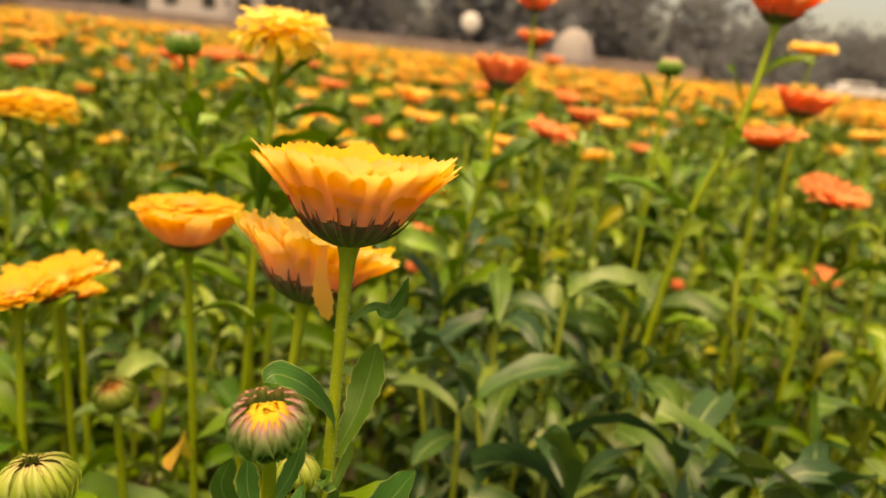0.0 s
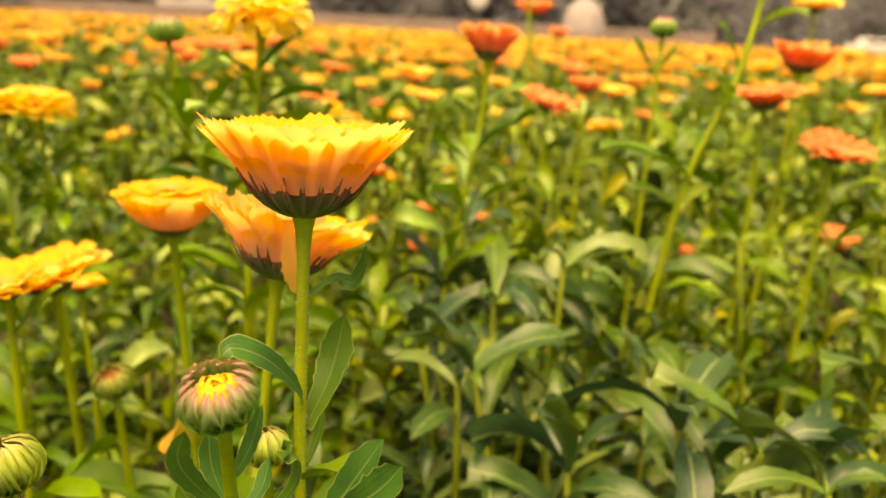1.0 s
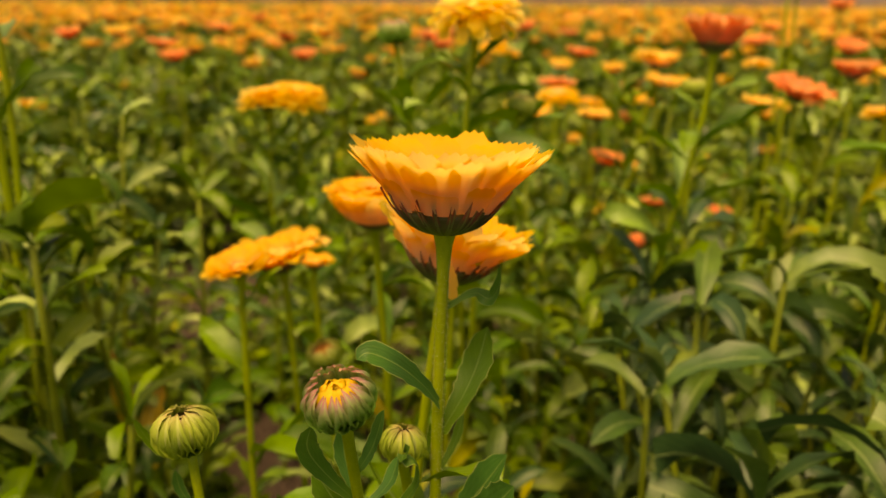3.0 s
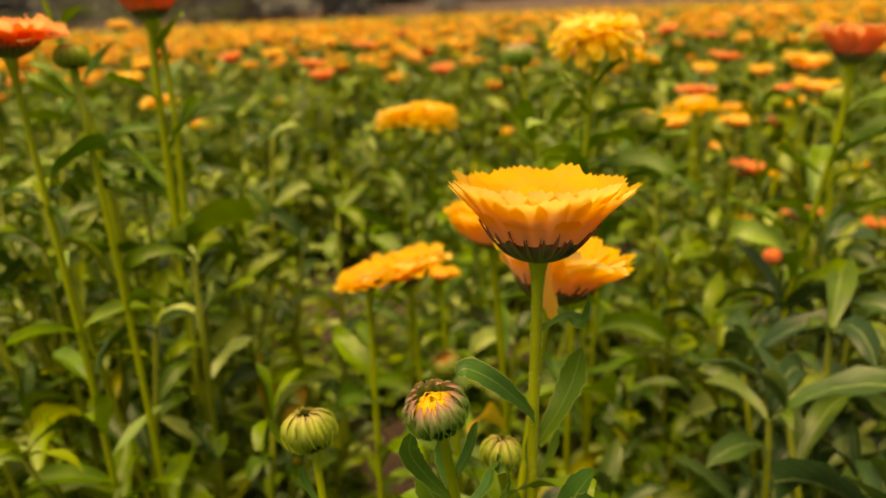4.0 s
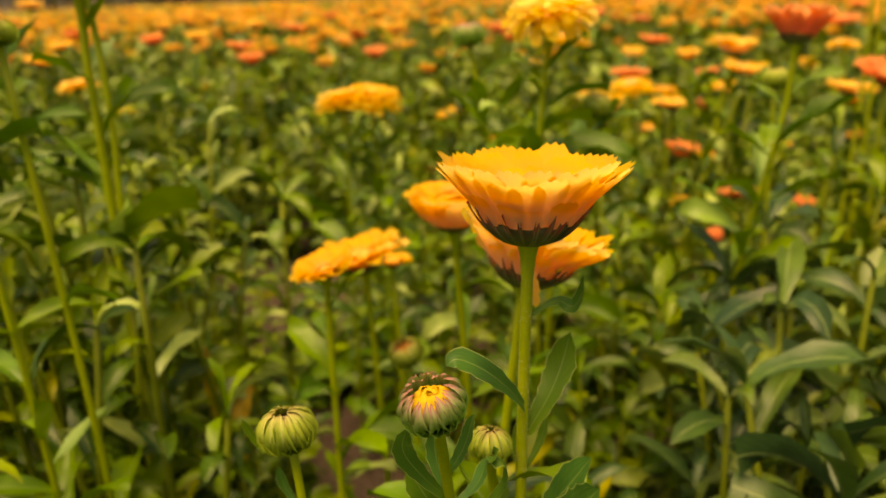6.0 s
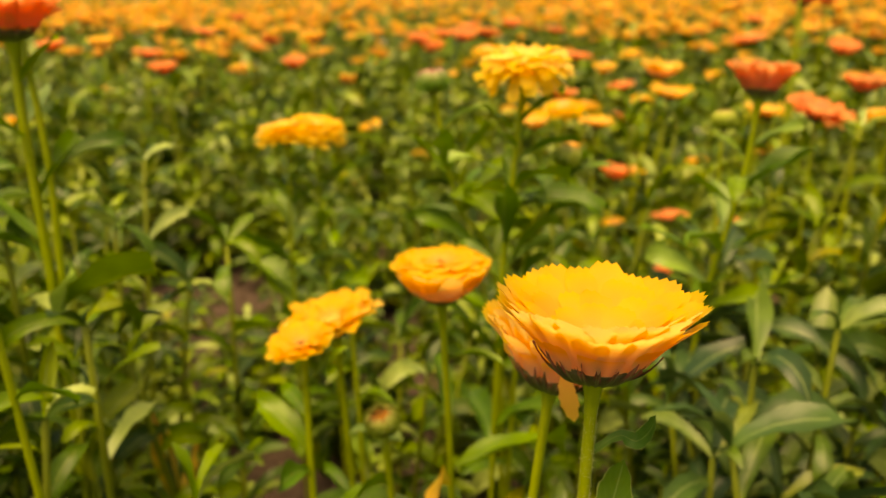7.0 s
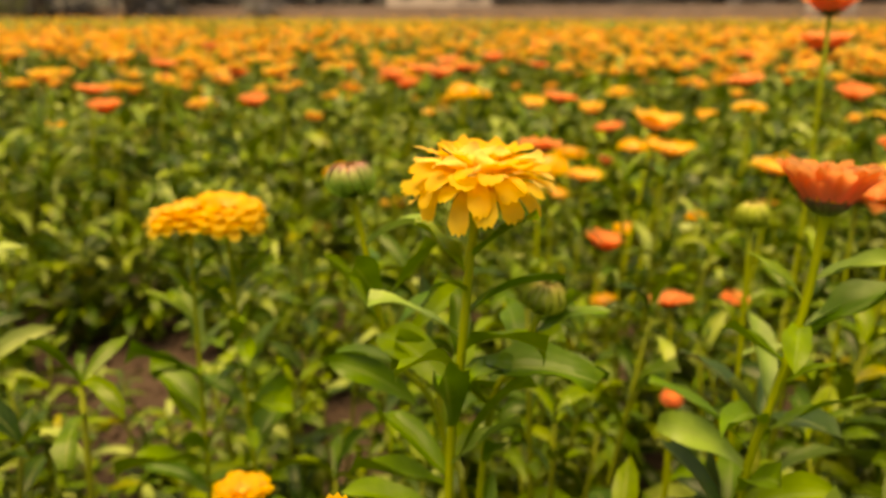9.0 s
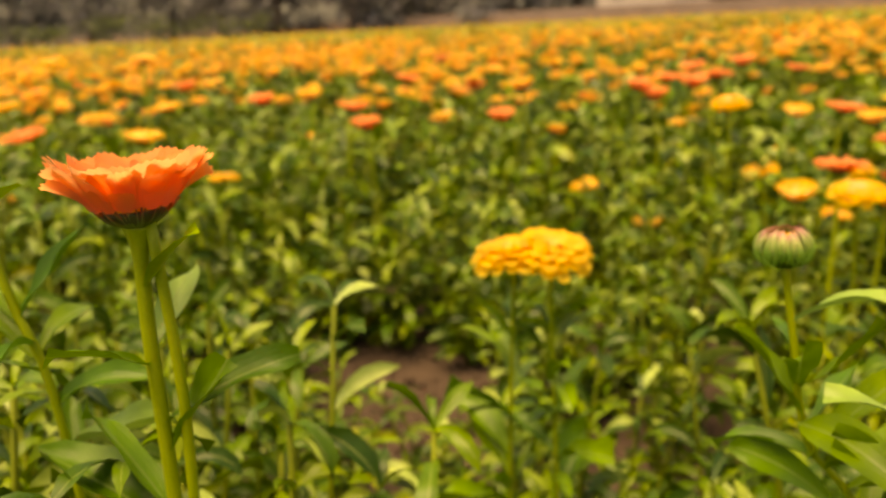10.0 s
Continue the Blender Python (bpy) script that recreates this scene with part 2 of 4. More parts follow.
BRICKWORK = plain_material("boundary_wall_render", [(0.3, (0.2, 0.155, 0.135)), (0.7, (0.3, 0.235, 0.205))], 0.7, 0.95, 0.6, 0.03)
DUST = plain_material("dusty_track", [(0.3, (0.24, 0.18, 0.155)), (0.7, (0.32, 0.25, 0.22))], 0.5, 0.95, 0.4, 0.02)
PAINT = plain_material("white_paint", [(0.3, (0.55, 0.54, 0.53)), (0.7, (0.64, 0.63, 0.62))], 2.0, 0.4, 0.1, 0.004)
TARP = plain_material("tarpaulin", [(0.3, (0.24, 0.215, 0.21)), (0.7, (0.32, 0.29, 0.28))], 1.2, 0.8, 0.6, 0.05)
DARK_GLASS = plain_material("dark_glass", [(0.3, (0.02, 0.022, 0.025)), (0.7, (0.04, 0.042, 0.045))], 2.0, 0.15, 0.05, 0.002)
RUBBER = plain_material("rubber", [(0.3, (0.02, 0.02, 0.02)), (0.7, (0.04, 0.04, 0.04))], 8.0, 0.85, 0.3, 0.004)

# ---- mesh helpers ----


class Geo:
    """Vertices, faces and one uv for each vertex, gathered before they become a mesh."""

    def __init__(self):
        self.v, self.f, self.u = [], [], []

    def add(self, v, f, u):
        k = len(self.v)
        self.v += [tuple(p) for p in v]
        self.f += [tuple(i + k for i in q) for q in f]
        self.u += list(u)
        return self

    def join(self, g, m=None):
        return self.add([m @ Vector(p) for p in g.v] if m else g.v, g.f, g.u)

    def moved(self, m):
        return Geo().join(self, m)


def mesh_of(name, g, mat, smooth=True):
    me = bpy.data.meshes.new(name)
    me.from_pydata(g.v, [], g.f)
    layer = me.uv_layers.new(name="UVMap")
    idx = np.empty(len(me.loops), dtype=np.int32)
    me.loops.foreach_get("vertex_index", idx)
    layer.data.foreach_set("uv", np.array(g.u, dtype=np.float32)[idx].ravel())
    if smooth:
        me.polygons.foreach_set("use_smooth", np.ones(len(me.polygons), dtype=bool))
    me.materials.append(mat)
    me.update()
    return me


def part(name, g, mat, parent=None, label="", smooth=True):
    me = g if isinstance(g, bpy.types.Mesh) else mesh_of(name, g, mat, smooth)
    ob = new(name, me)
    ob.parent = parent
    return tagged(ob, label)


def thing(name, at, label, category, group="", kind=""):
    ob = new(name)
    ob.empty_display_size = 0.02
    ob.location = at
    return tagged(ob, label, category, group, kind)


def blade(length, width, n=6, m=4, elev=(0, 0), shape="leaf", cup=0.15, wave=0.0, teeth=0.0, rnd=random, narrow=0.4, twist=0.0, roll=0.0):
    """A leaf or petal that grows along +y from the origin; elev: degrees above level at its root and tip."""
    g = Geo()
    y = z = 0.0
    phase = rnd.uniform(0, 6.28)
    rows = []
    for i in range(n + 1):
        s = i / n
        a = radians(elev[0] + (elev[1] - elev[0]) * s)
        if i:
            y += math.cos(a) * length / n
            z += math.sin(a) * length / n
        if shape == "leaf":
            w = narrow * (1 - s) ** 0.7 * 0.55 + math.sin(math.pi * min(1, s ** 1.55)) ** 0.72
            w = max(0.02, w) if i < n else 0.02
        elif shape == "petal":
            w = narrow + (1 - narrow) * math.sin(min(1.0, s * 1.35) * math.pi / 2)
            w *= 1.0 if s < 0.8 else 1 - 0.2 * ((s - 0.8) / 0.2) ** 2
        else:
            w = (1 - s ** 1.6) * (0.8 + 0.45 * math.sin(math.pi * s)) + 0.04
        cr, sr = math.cos(radians(roll)), math.sin(radians(roll))
        for j in range(m + 1):
            c = 2 * j / m - 1
            x = c * w * width / 2
            lift = cup * (c * c - 0.3) * w * width + wave * width * abs(c) * math.sin(s * 11 + phase + 2 * c) + twist * c * s * s * width * 0.5
            x, lift = x * cr - lift * sr, x * sr + lift * cr
            tip = 0.0
            if teeth and i == n:
                tip = teeth * length * (-0.9 * c * c + (0.4 if j % 2 else -0.4))
            rows.append(((x, y - math.sin(a) * lift + tip * math.cos(a), z + math.cos(a) * lift + tip * math.sin(a)), ((c + 1) / 2, s)))
    faces = [(i * (m + 1) + j, i * (m + 1) + j + 1, (i + 1) * (m + 1) + j + 1, (i + 1) * (m + 1) + j) for i in range(n) for j in range(m)]
    return g.add([r[0] for r in rows], faces, [r[1] for r in rows])


def spline(points, steps):
    """A smooth line through the points."""
    p = [Vector(q) for q in points]
    p = [2 * p[0] - p[1], *p, 2 * p[-1] - p[-2]]
    out = []
    for k in range(1, len(p) - 2):
        for i in range(steps):
            t = i / steps
            out.append(0.5 * (2 * p[k] + (p[k + 1] - p[k - 1]) * t + (2 * p[k - 1] - 5 * p[k] + 4 * p[k + 1] - p[k + 2]) * t * t + (3 * p[k] - 3 * p[k + 1] + p[k + 2] - p[k - 1]) * t ** 3))
    return out + [p[-2]]


def tube(points, r0, r1, sides=8, steps=4, ridge=0.0, flare=1.0):
    line = spline(points, steps)
    if flare > 1.3:
        line[1:1] = [line[0].lerp(line[1], w) for w in (0.08, 0.2, 0.4)]
    g = Geo()
    v, u = [], []
    for i, q in enumerate(line):
        d = (line[min(i + 1, len(line) - 1)] - line[max(i - 1, 0)]).normalized()
        a = d.orthogonal() if i == 0 else (a - d * a.dot(d))
        a.normalize()
        b = d.cross(a)
        s = (q - line[0]).length / (line[-1] - line[0]).length
        r = r0 + (r1 - r0) * s
        if s < 0.022:
            r *= 1 + (flare - 1) * (1 - s / 0.022) ** 2
        for k in range(sides):
            w = 2 * math.pi * k / sides
            rr = r * (1 + ridge * (1 if k % 2 else -1))
            v.append(q + a * rr * math.cos(w) + b * rr * math.sin(w))
            u.append((k / sides, s))
    f = [(i * sides + k, i * sides + (k + 1) % sides, (i + 1) * sides + (k + 1) % sides, (i + 1) * sides + k) for i in range(len(line) - 1) for k in range(sides)]
    f += [tuple(range(sides - 1, -1, -1)), tuple(range((len(line) - 1) * sides, len(line) * sides))]
    return g.add(v, f, u)


def lathe(profile, sides=16, bumps=0, depth=0.0):
    g = Geo()
    v, u = [], []
    for i, (r, z) in enumerate(profile):
        for k in range(sides):
            w = 2 * math.pi * k / sides
            rr = r * (1 + depth * math.cos(bumps * w)) if bumps else r
            v.append((rr * math.cos(w), rr * math.sin(w), z))
            u.append((k / sides, i / (len(profile) - 1)))
    f = [(i * sides + k, i * sides + (k + 1) % sides, (i + 1) * sides + (k + 1) % sides, (i + 1) * sides + k) for i in range(len(profile) - 1) for k in range(sides)]
    f += [tuple(range(sides - 1, -1, -1)), tuple(range((len(profile) - 1) * sides, len(profile) * sides))]
    return g.add(v, f, u)


def around(r, z, azimuth, roll=0.0):
    """The pose of a blade that points outwards at this azimuth from a ring of radius r at height z."""
    return Matrix.Rotation(azimuth, 4, "Z") @ Matrix.Translation((0, r, z)) @ Matrix.Rotation(roll, 4, "Y")


def leaning(towards, degrees):
    """A lean of an upright thing towards an azimuth (degrees from +x, anticlockwise)."""
    a = radians(towards)
    return Matrix.Rotation(radians(degrees), 4, Vector((-math.sin(a), math.cos(a), 0)))


# rings of petals: number, root radius, root height, length, width, elevation at root and tip
CUP = [(14, 0.0122, 0.006, 0.0112, 0.0068, 54, 50), (25, 0.012, 0.0066, 0.0188, 0.0082, 53, 43), (22, 0.0114, 0.0086, 0.0182, 0.0084, 53, 43), (14, 0.0086, 0.0086, 0.0165, 0.008, 54, 40), (11, 0.0056, 0.0084, 0.0145, 0.0078, 50, 34), (8, 0.0025, 0.0084, 0.0115, 0.0076, 48, 30)]
DOME = [(18, 0.0092, 0.0042, 0.0188, 0.0094, 28, 66), (20, 0.009, 0.0068, 0.0176, 0.0094, 34, 58), (18, 0.0082, 0.0122, 0.0152, 0.009, 38, 18), (15, 0.0064, 0.0166, 0.0128, 0.0088, 30, -4), (11, 0.004, 0.0188, 0.0105, 0.0084, 26, -8), (7, 0.0014, 0.0198, 0.0085, 0.008, 24, -6)]
FLAT = [(20, 0.0098, 0.006, 0.0195, 0.009, 36, 12), (22, 0.009, 0.0078, 0.019, 0.0088, 38, 14), (20, 0.0072, 0.009, 0.0165, 0.0082, 40, 16), (16, 0.005, 0.0098, 0.013, 0.0074, 40, 18), (11, 0.003, 0.0102, 0.0095, 0.0064, 42, 22)]
SHAGGY = [(12, 0.0088, 0.0078, 0.0205, 0.0084, 14, -70), (15, 0.0092, 0.0095, 0.0205, 0.0088, 24, -46), (15, 0.0088, 0.0112, 0.02, 0.009, 34, -24), (14, 0.0074, 0.0126, 0.0185, 0.009, 42, -8), (11, 0.0055, 0.0136, 0.0165, 0.0088, 48, 8), (8, 0.003, 0.0142, 0.014, 0.0084, 56, 22), (5, 0.001, 0.0144, 0.011, 0.008, 60, 30)]
ROUND = [(16, 0.0095, 0.0045, 0.0178, 0.0092, 22, -24), (18, 0.0095, 0.006, 0.018, 0.0092, 32, -16), (18, 0.0085, 0.0082, 0.0168, 0.0092, 36, -10), (16, 0.0066, 0.0102, 0.0148, 0.009, 38, -6), (13, 0.0043, 0.0114, 0.012, 0.0084, 36, -4), (9, 0.0018, 0.0122, 0.0092, 0.0078, 34, 0)]


def petals_of(rings, size, rnd, ragged=1.0, fine=True):
    out = []
    for n, r, z, length, width, e0, e1 in rings:
        turn = rnd.uniform(0, 6.28)
        for k in range(n):
            j = ragged * rnd.gauss(0, 1)
            L = length * size * rnd.uniform(0.9 - 0.06 * ragged, 1.08)
            b = blade(L, width * size * rnd.uniform(0.88, 1.1), 6 if fine else 3, 6 if fine else 2, (e0 + 4 * j, e1 + 7 * ragged * rnd.gauss(0, 1)), "petal", 0.06, 0.02 * ragged, 0.075 if fine else 0.0, rnd, twist=0.25 * ragged * rnd.gauss(0, 1))
            out.append(b.moved(around(r * size, z * size, turn + 2 * math.pi * (k + 0.16 * rnd.gauss(0, 1)) / n, 0.1 * ragged * rnd.gauss(0, 1))))
    return out


def calyx_of(size, rnd, n=20, fine=True):
    """A shallow bowl of narrow bracts whose thin tips lie against the petals."""
    g = lathe([(0.002 * size, -0.0006 * size), (0.0066 * size, 0.0009 * size), (0.0104 * size, 0.003 * size), (0.0122 * size, 0.0052 * size), (0.0129 * size, 0.0066 * size), (0.001 * size, 0.0066 * size)], 20 if fine else 9)
    g.u = [(0.2, 0.5)] * len(g.v)
    for ring, (r, z, L) in enumerate(((0.0024, -0.0008, 0.0192), (0.003, -0.0002, 0.0176)) if fine else ((0.0024, -0.0012, 0.0165),)):
        for k in range(n):
            b = blade(L * size * rnd.uniform(0.84, 1.12), (0.0025 if fine else 0.004) * size, 7 if fine else 4, 2 if fine else 1, (6 + rnd.gauss(0, 2), 66 + rnd.gauss(0, 4)), "bract", 0.3, twist=0.6 * rnd.gauss(0, 1))
            g.join(b, around(r * size, z * size, 2 * math.pi * (k + 0.5 * ring) / n + rnd.gauss(0, 0.05)))
    return g


def bud_of(size, rnd, opening):
    """Bracts that close over a core of folded petals; opening 0 shut, 1 half open."""
    shell = []
    n = 14
    for ring in range(2):
        for k in range(n):
            b = blade(0.0205 * size * rnd.uniform(0.94, 1.06) * (1 if ring else 0.97) * (1.06 if opening < 0.6 else 1), 0.0072 * size, 8, 3, (-10 + rnd.gauss(0, 2), 174 - 26 * opening + rnd.gauss(0, 6)), "bract", -0.3)
            shell.append(b.moved(around((0.0022 + 0.0006 * ring) * size, 0.0004 * size, 2 * math.pi * (k + 0.5 * ring) / n + rnd.gauss(0, 0.03))))
    core = lathe([(0.001 * size, 0.001 * size), (0.0072 * size, 0.003 * size), (0.0082 * size, 0.006 * size), (0.006 * size, 0.0078 * size), (0.0012 * size, 0.0074 * size)], 18, 9, 0.05)
    for n, r, z, length, e0, e1 in ((16, 0.0076, 0.0066, 0.0072, 84, 158), (13, 0.0058, 0.0082, 0.0062, 96, 178), (9, 0.0036, 0.0086, 0.004, 110, 182)):
        for k in range(n):
            core.join(blade(length * size, 0.0034 * size, 4, 2, (e0 + rnd.gauss(0, 5), e1 + rnd.gauss(0, 8)), "petal", 0.3, 0, 0.0, rnd), around(r * size, z * size, 6.28 * (k + 0.3 * n) / n))
    return shell, core


def leaf_blade(rnd, length, width, e0, e1, fine=2, roll=0.0):
    return blade(length, width, 10 if fine == 2 else (5 if fine else 4), 4 if fine == 2 else (2 if fine else 1), (e0, e1), "leaf", rnd.uniform(0.12, 0.42), rnd.uniform(0.05, 0.15), 0.0, rnd, twist=rnd.uniform(-1.1, 1.1), roll=roll)


def grown_leaf(points, width, facing, seed, fold=0.22):
    """A leaf whose rib runs through these places, its face turned to a direction; the margin is finely toothed and wavy."""
    rnd = random.Random(seed)
    line = spline(points, 16)
    n, m = 18, 6
    line = [line[round(i * (len(line) - 1) / n)] for i in range(n + 1)]
    face = Vector(facing).normalized()
    phase = rnd.uniform(0, 6.28)
    v, u = [], []
    for i, q in enumerate(line):
        s = i / n
        d = (line[min(i + 1, n)] - line[max(i - 1, 0)]).normalized()
        side = d.cross(face).normalized()
        up = side.cross(d)
        w = width / 2 * (0.3 * (1 - s) ** 2 + math.sin(math.pi * min(1.0, s ** 1.7 * 0.98 + 0.02)) ** 0.68)
        for j in range(m + 1):
            c = 2 * j / m - 1
            tooth = 1 + (0.08 * (1 if i % 3 == 1 else -0.4) + 0.05 * rnd.gauss(0, 1)) * (abs(c) > 0.9)
            lift = fold * abs(c) ** 1.3 * w + 0.1 * w * abs(c) * math.sin(9 * s + phase + 2 * c)
            v.append(q + side * c * w * tooth + up * lift)
            u.append(((c + 1) / 2, s))
    f = [(i * (m + 1) + j, i * (m + 1) + j + 1, (i + 1) * (m + 1) + j + 1, (i + 1) * (m + 1) + j) for i in range(n) for j in range(m)]
    return Geo().add(v, f, u)


def grow_leaves(root, leaves, mat, label=""):
    for k, (points, width, facing) in enumerate(leaves):
        part("leaf", grown_leaf(points, width, facing, k + 5 * len(leaves)).moved(Matrix.Translation(-root.location)), mat, root, label)


def placed(base, azimuth, roll=0.0):
    """A blade's pose at base, pointing to an azimuth in degrees from +x."""
    return Matrix.Translation(base) @ Matrix.Rotation(radians(azimuth - 90), 4, "Z") @ Matrix.Rotation(radians(roll), 4, "Y")

# ---- ground ----


def rise(x, y):
    """Height of the soil: shallow clods, flat far away."""
    near = 1 / (1 + (x * x + y * y) / 60)
    return near * (0.016 * noise.noise((x * 3, y * 3, 0)) + 0.009 * noise.noise((x * 14, y * 14, 4)))


def soil_sheet():
    ticks = [-400, -150, -60, -25, -10, -5] + [-3 + 0.05 * i for i in range(121)] + [5, 10, 25, 60, 150, 400]
    g = Geo()
    n = len(ticks)
    g.add([(x, y, rise(x, y)) for y in ticks for x in ticks], [(j * n + i, j * n + i + 1, (j + 1) * n + i + 1, (j + 1) * n + i) for j in range(n - 1) for i in range(n - 1)], [(x, y) for y in ticks for x in ticks])
    return g


ground = part("ground", soil_sheet(), SOIL)
tagged(ground, "dry brown garden soil of a flower field, lumpy", "ground", kind="structure")

# ---- the flowers that stand in front ----


def marigold(foot, stem, rings, size, mat, seed, lean=(0, 0), label="", leaves=(), ragged=1.0, thick=0.0026, singly=True, group="marigolds in front", florets=DISC, squash=1.0, leafy=0, calyx=0.82):
    """A pot marigold: stem points run from the head down to the foot; leaves: (place, azimuth, elevation at root and tip, length, width, roll)."""
    rnd = random.Random(seed)
    foot = Vector(foot)
    root = thing("marigold_flower", foot, label, "flower", group)
    top = Vector(stem[0]) - foot
    part("stem", tube([top] + [Vector(p) - foot for p in stem[1:]] + [Vector((0, 0, -0.01))], thick, thick * 1.2, 16 if singly else 7, 6 if singly else 3, 0.07 if singly else 0.05, 2.0 if singly else 1.25), STEM, root)
    m = Matrix.Translation(top) @ leaning(*lean) @ Matrix.Diagonal((1, 1, squash, 1))
    part("calyx", calyx_of(size * calyx, rnd, 20 if singly else 14, singly).moved(m), BRACT, root, "green bracts with dark purple tips")
    disc = lathe([(0.0075 * size, 0.005 * size), (0.0062 * size, 0.0085 * size), (0.003 * size, 0.01 * size), (0.0006 * size, 0.0098 * size)], 16, 8, 0.06)
    head = part("flower_head", disc.moved(m), florets, root)
    petals = petals_of(rings, size, rnd, ragged, singly)
    outer = sum(r[0] for r in rings[:2])
    if singly:
        for k, p in enumerate(petals):
            part("petal", p.moved(m), YELLOW_INNER if mat is YELLOW and k >= outer else mat, head)
    else:
        g = Geo()
        for p in petals:
            g.join(p, m)
        part("petals", g, mat, head)
    for place, az, e0, e1, length, width, roll in [*leaves, *leaves_along([*stem, foot], leafy, rnd)]:
        part("leaf", leaf_blade(rnd, length, width, e0, e1, 2, roll).moved(placed(Vector(place) - foot, az)), FRESH_LEAF, root)
    return root


def marigold_bud(foot, stem, size, seed, opening, shell_mat, lean=(0, 0), label="", leaves=(), thick=0.0014, core_mat=None, leafy=3):
    rnd = random.Random(seed)
    foot = Vector(foot)
    root = thing("marigold_bud", foot, label, "flower bud", "marigold buds")
    top = Vector(stem[0]) - foot
    part("stem", tube([top] + [Vector(p) - foot for p in stem[1:]] + [Vector((0, 0, -0.01))], thick, thick * 1.3, 12, 6, 0.06, 1.2), STEM, root)
    m = Matrix.Translation(top) @ leaning(*lean)
    shell, core = bud_of(size, rnd, opening)
    for b in shell:
        part("bract", b.moved(m), shell_mat, root)
    part("petal_core", core.moved(m), core_mat or (BUD_PETAL if opening > 0.6 else BUD_TIP), root)
    for place, az, e0, e1, length, width, roll in [*leaves, *leaves_along([*stem, foot], leafy, rnd)]:
        part("leaf", leaf_blade(rnd, length, width, e0, e1, 2, roll).moved(placed(Vector(place) - foot, az)), FRESH_LEAF, root)
    return root


def hairs_on(root, line, r, count, seed):
    """Short fine hairs that stand off a stem."""
    rnd = random.Random(seed)
    pts = [q - root.location for q in spline(line, 10)]
    v, f = [], []
    for _ in range(count):
        k = rnd.randrange(len(pts) - 1)
        q = pts[k].lerp(pts[k + 1], rnd.random())
        a = rnd.uniform(0, 6.28)
        d = Vector((math.cos(a), math.sin(a), rnd.uniform(-0.2, 0.5))).normalized()
        side, n = d.orthogonal().normalized() * 0.00005, len(v)
        up = d.cross(side).normalized() * 0.00005
        v += [q + d * r * 0.9 + side, q + d * r * 0.9 - side + up, q + d * r * 0.9 - side - up, q + d * (r + rnd.uniform(0.0003, 0.0008))]
        f += [(n, n + 1, n + 3), (n + 1, n + 2, n + 3), (n + 2, n, n + 3)]
    stem = [o for o in root.children if o.name.startswith("stem")][0]
    part("hairs", Geo().add(v, f, [(0.5, 0.5)] * len(v)), HAIR, stem, "fine pale hairs")


def leaves_along(stem, n, rnd):
    """Leaves set alternately down a stem, larger towards the foot; none close under the head."""
    pts = spline(stem, 12)
    out = []
    for k in range(n):
        s = 0.16 + 0.66 * (k + rnd.random() * 0.6) / n
        L = (0.024 + 0.045 * s) * rnd.uniform(0.8, 1.2)
        e0 = rnd.uniform(35, 65)
        out.append((pts[int(s * (len(pts) - 1))], rnd.uniform(-20, 20) + 137.5 * k, e0, e0 - rnd.uniform(10, 80), L, L * rnd.uniform(0.17, 0.27), rnd.uniform(-35, 35)))
    return out


def straight(top, foot, sway=0.01):
    """Stem points between a head and a foot, with a slight bow."""
    a, b = Vector(top), Vector(foot)
    return [a, a.lerp(b, 0.35) + Vector((sway, sway * 0.5, 0)), a.lerp(b, 0.7) + Vector((sway * 0.6, 0, 0))]


main_flower = marigold((0.0, 0.155, 0), [(-0.006, 0.18, 0.4213), (-0.0064, 0.1767, 0.36), (-0.005, 0.172, 0.30), (-0.001, 0.16, 0.12)], CUP, 0.97, YELLOW, 3, (92, 5),
    "yellow marigold with upswept toothed petals on a ribbed stem", [
        ((-0.008, 0.174, 0.332), 170, 60, 30, 0.028, 0.011, 0),
        ((-0.004, 0.172, 0.31), 80, 50, 10, 0.045, 0.017, 0)], 0.28, 0.0014, calyx=0.9)
grow_leaves(main_flower, [
    ([(-0.0055, 0.177, 0.3752), (-0.0064, 0.170, 0.3841), (-0.0098, 0.163, 0.3924), (-0.0151, 0.159, 0.3962), (-0.0174, 0.157, 0.3948)], 0.0058, (0.2, -0.6, 0.8)),
    ([(-0.0055, 0.178, 0.367), (-0.0021, 0.184, 0.3755), (-0.0007, 0.19, 0.3826), (0.0007, 0.193, 0.3923)], 0.0086, (-0.2, -0.95, 0.1)),
    ([(-0.0055, 0.180, 0.4012), (0.0001, 0.184, 0.4049), (0.0042, 0.185, 0.4037), (0.0074, 0.183, 0.4087), (0.0087, 0.18, 0.4151)], 0.0042, (-0.35, -0.75, 0.6)),
    ([(-0.005, 0.1745, 0.335), (0.0068, 0.172, 0.355), (0.0158, 0.17, 0.3713)], 0.0088, (-0.3, -0.75, 0.6)),
    ([(-0.0052, 0.174, 0.336), (0.0091, 0.165, 0.3545), (0.0173, 0.16, 0.3649), (0.0224, 0.157, 0.3732)], 0.0088, (-0.1, -0.8, 0.6)),
    ([(-0.0064, 0.1765, 0.3556), (-0.0098, 0.181, 0.3609), (-0.0091, 0.184, 0.3694)], 0.003, (0.3, -0.9, 0.2)),
    ([(-0.006, 0.1768, 0.3545), (-0.004, 0.183, 0.361), (-0.0032, 0.187, 0.3682)], 0.003, (-0.3, -0.9, 0.2))], HERO_LEAF)
hairs_on(main_flower, [(-0.006, 0.18, 0.418), (-0.0064, 0.1767, 0.36), (-0.005, 0.172, 0.30)], 0.0015, 1500, 4)

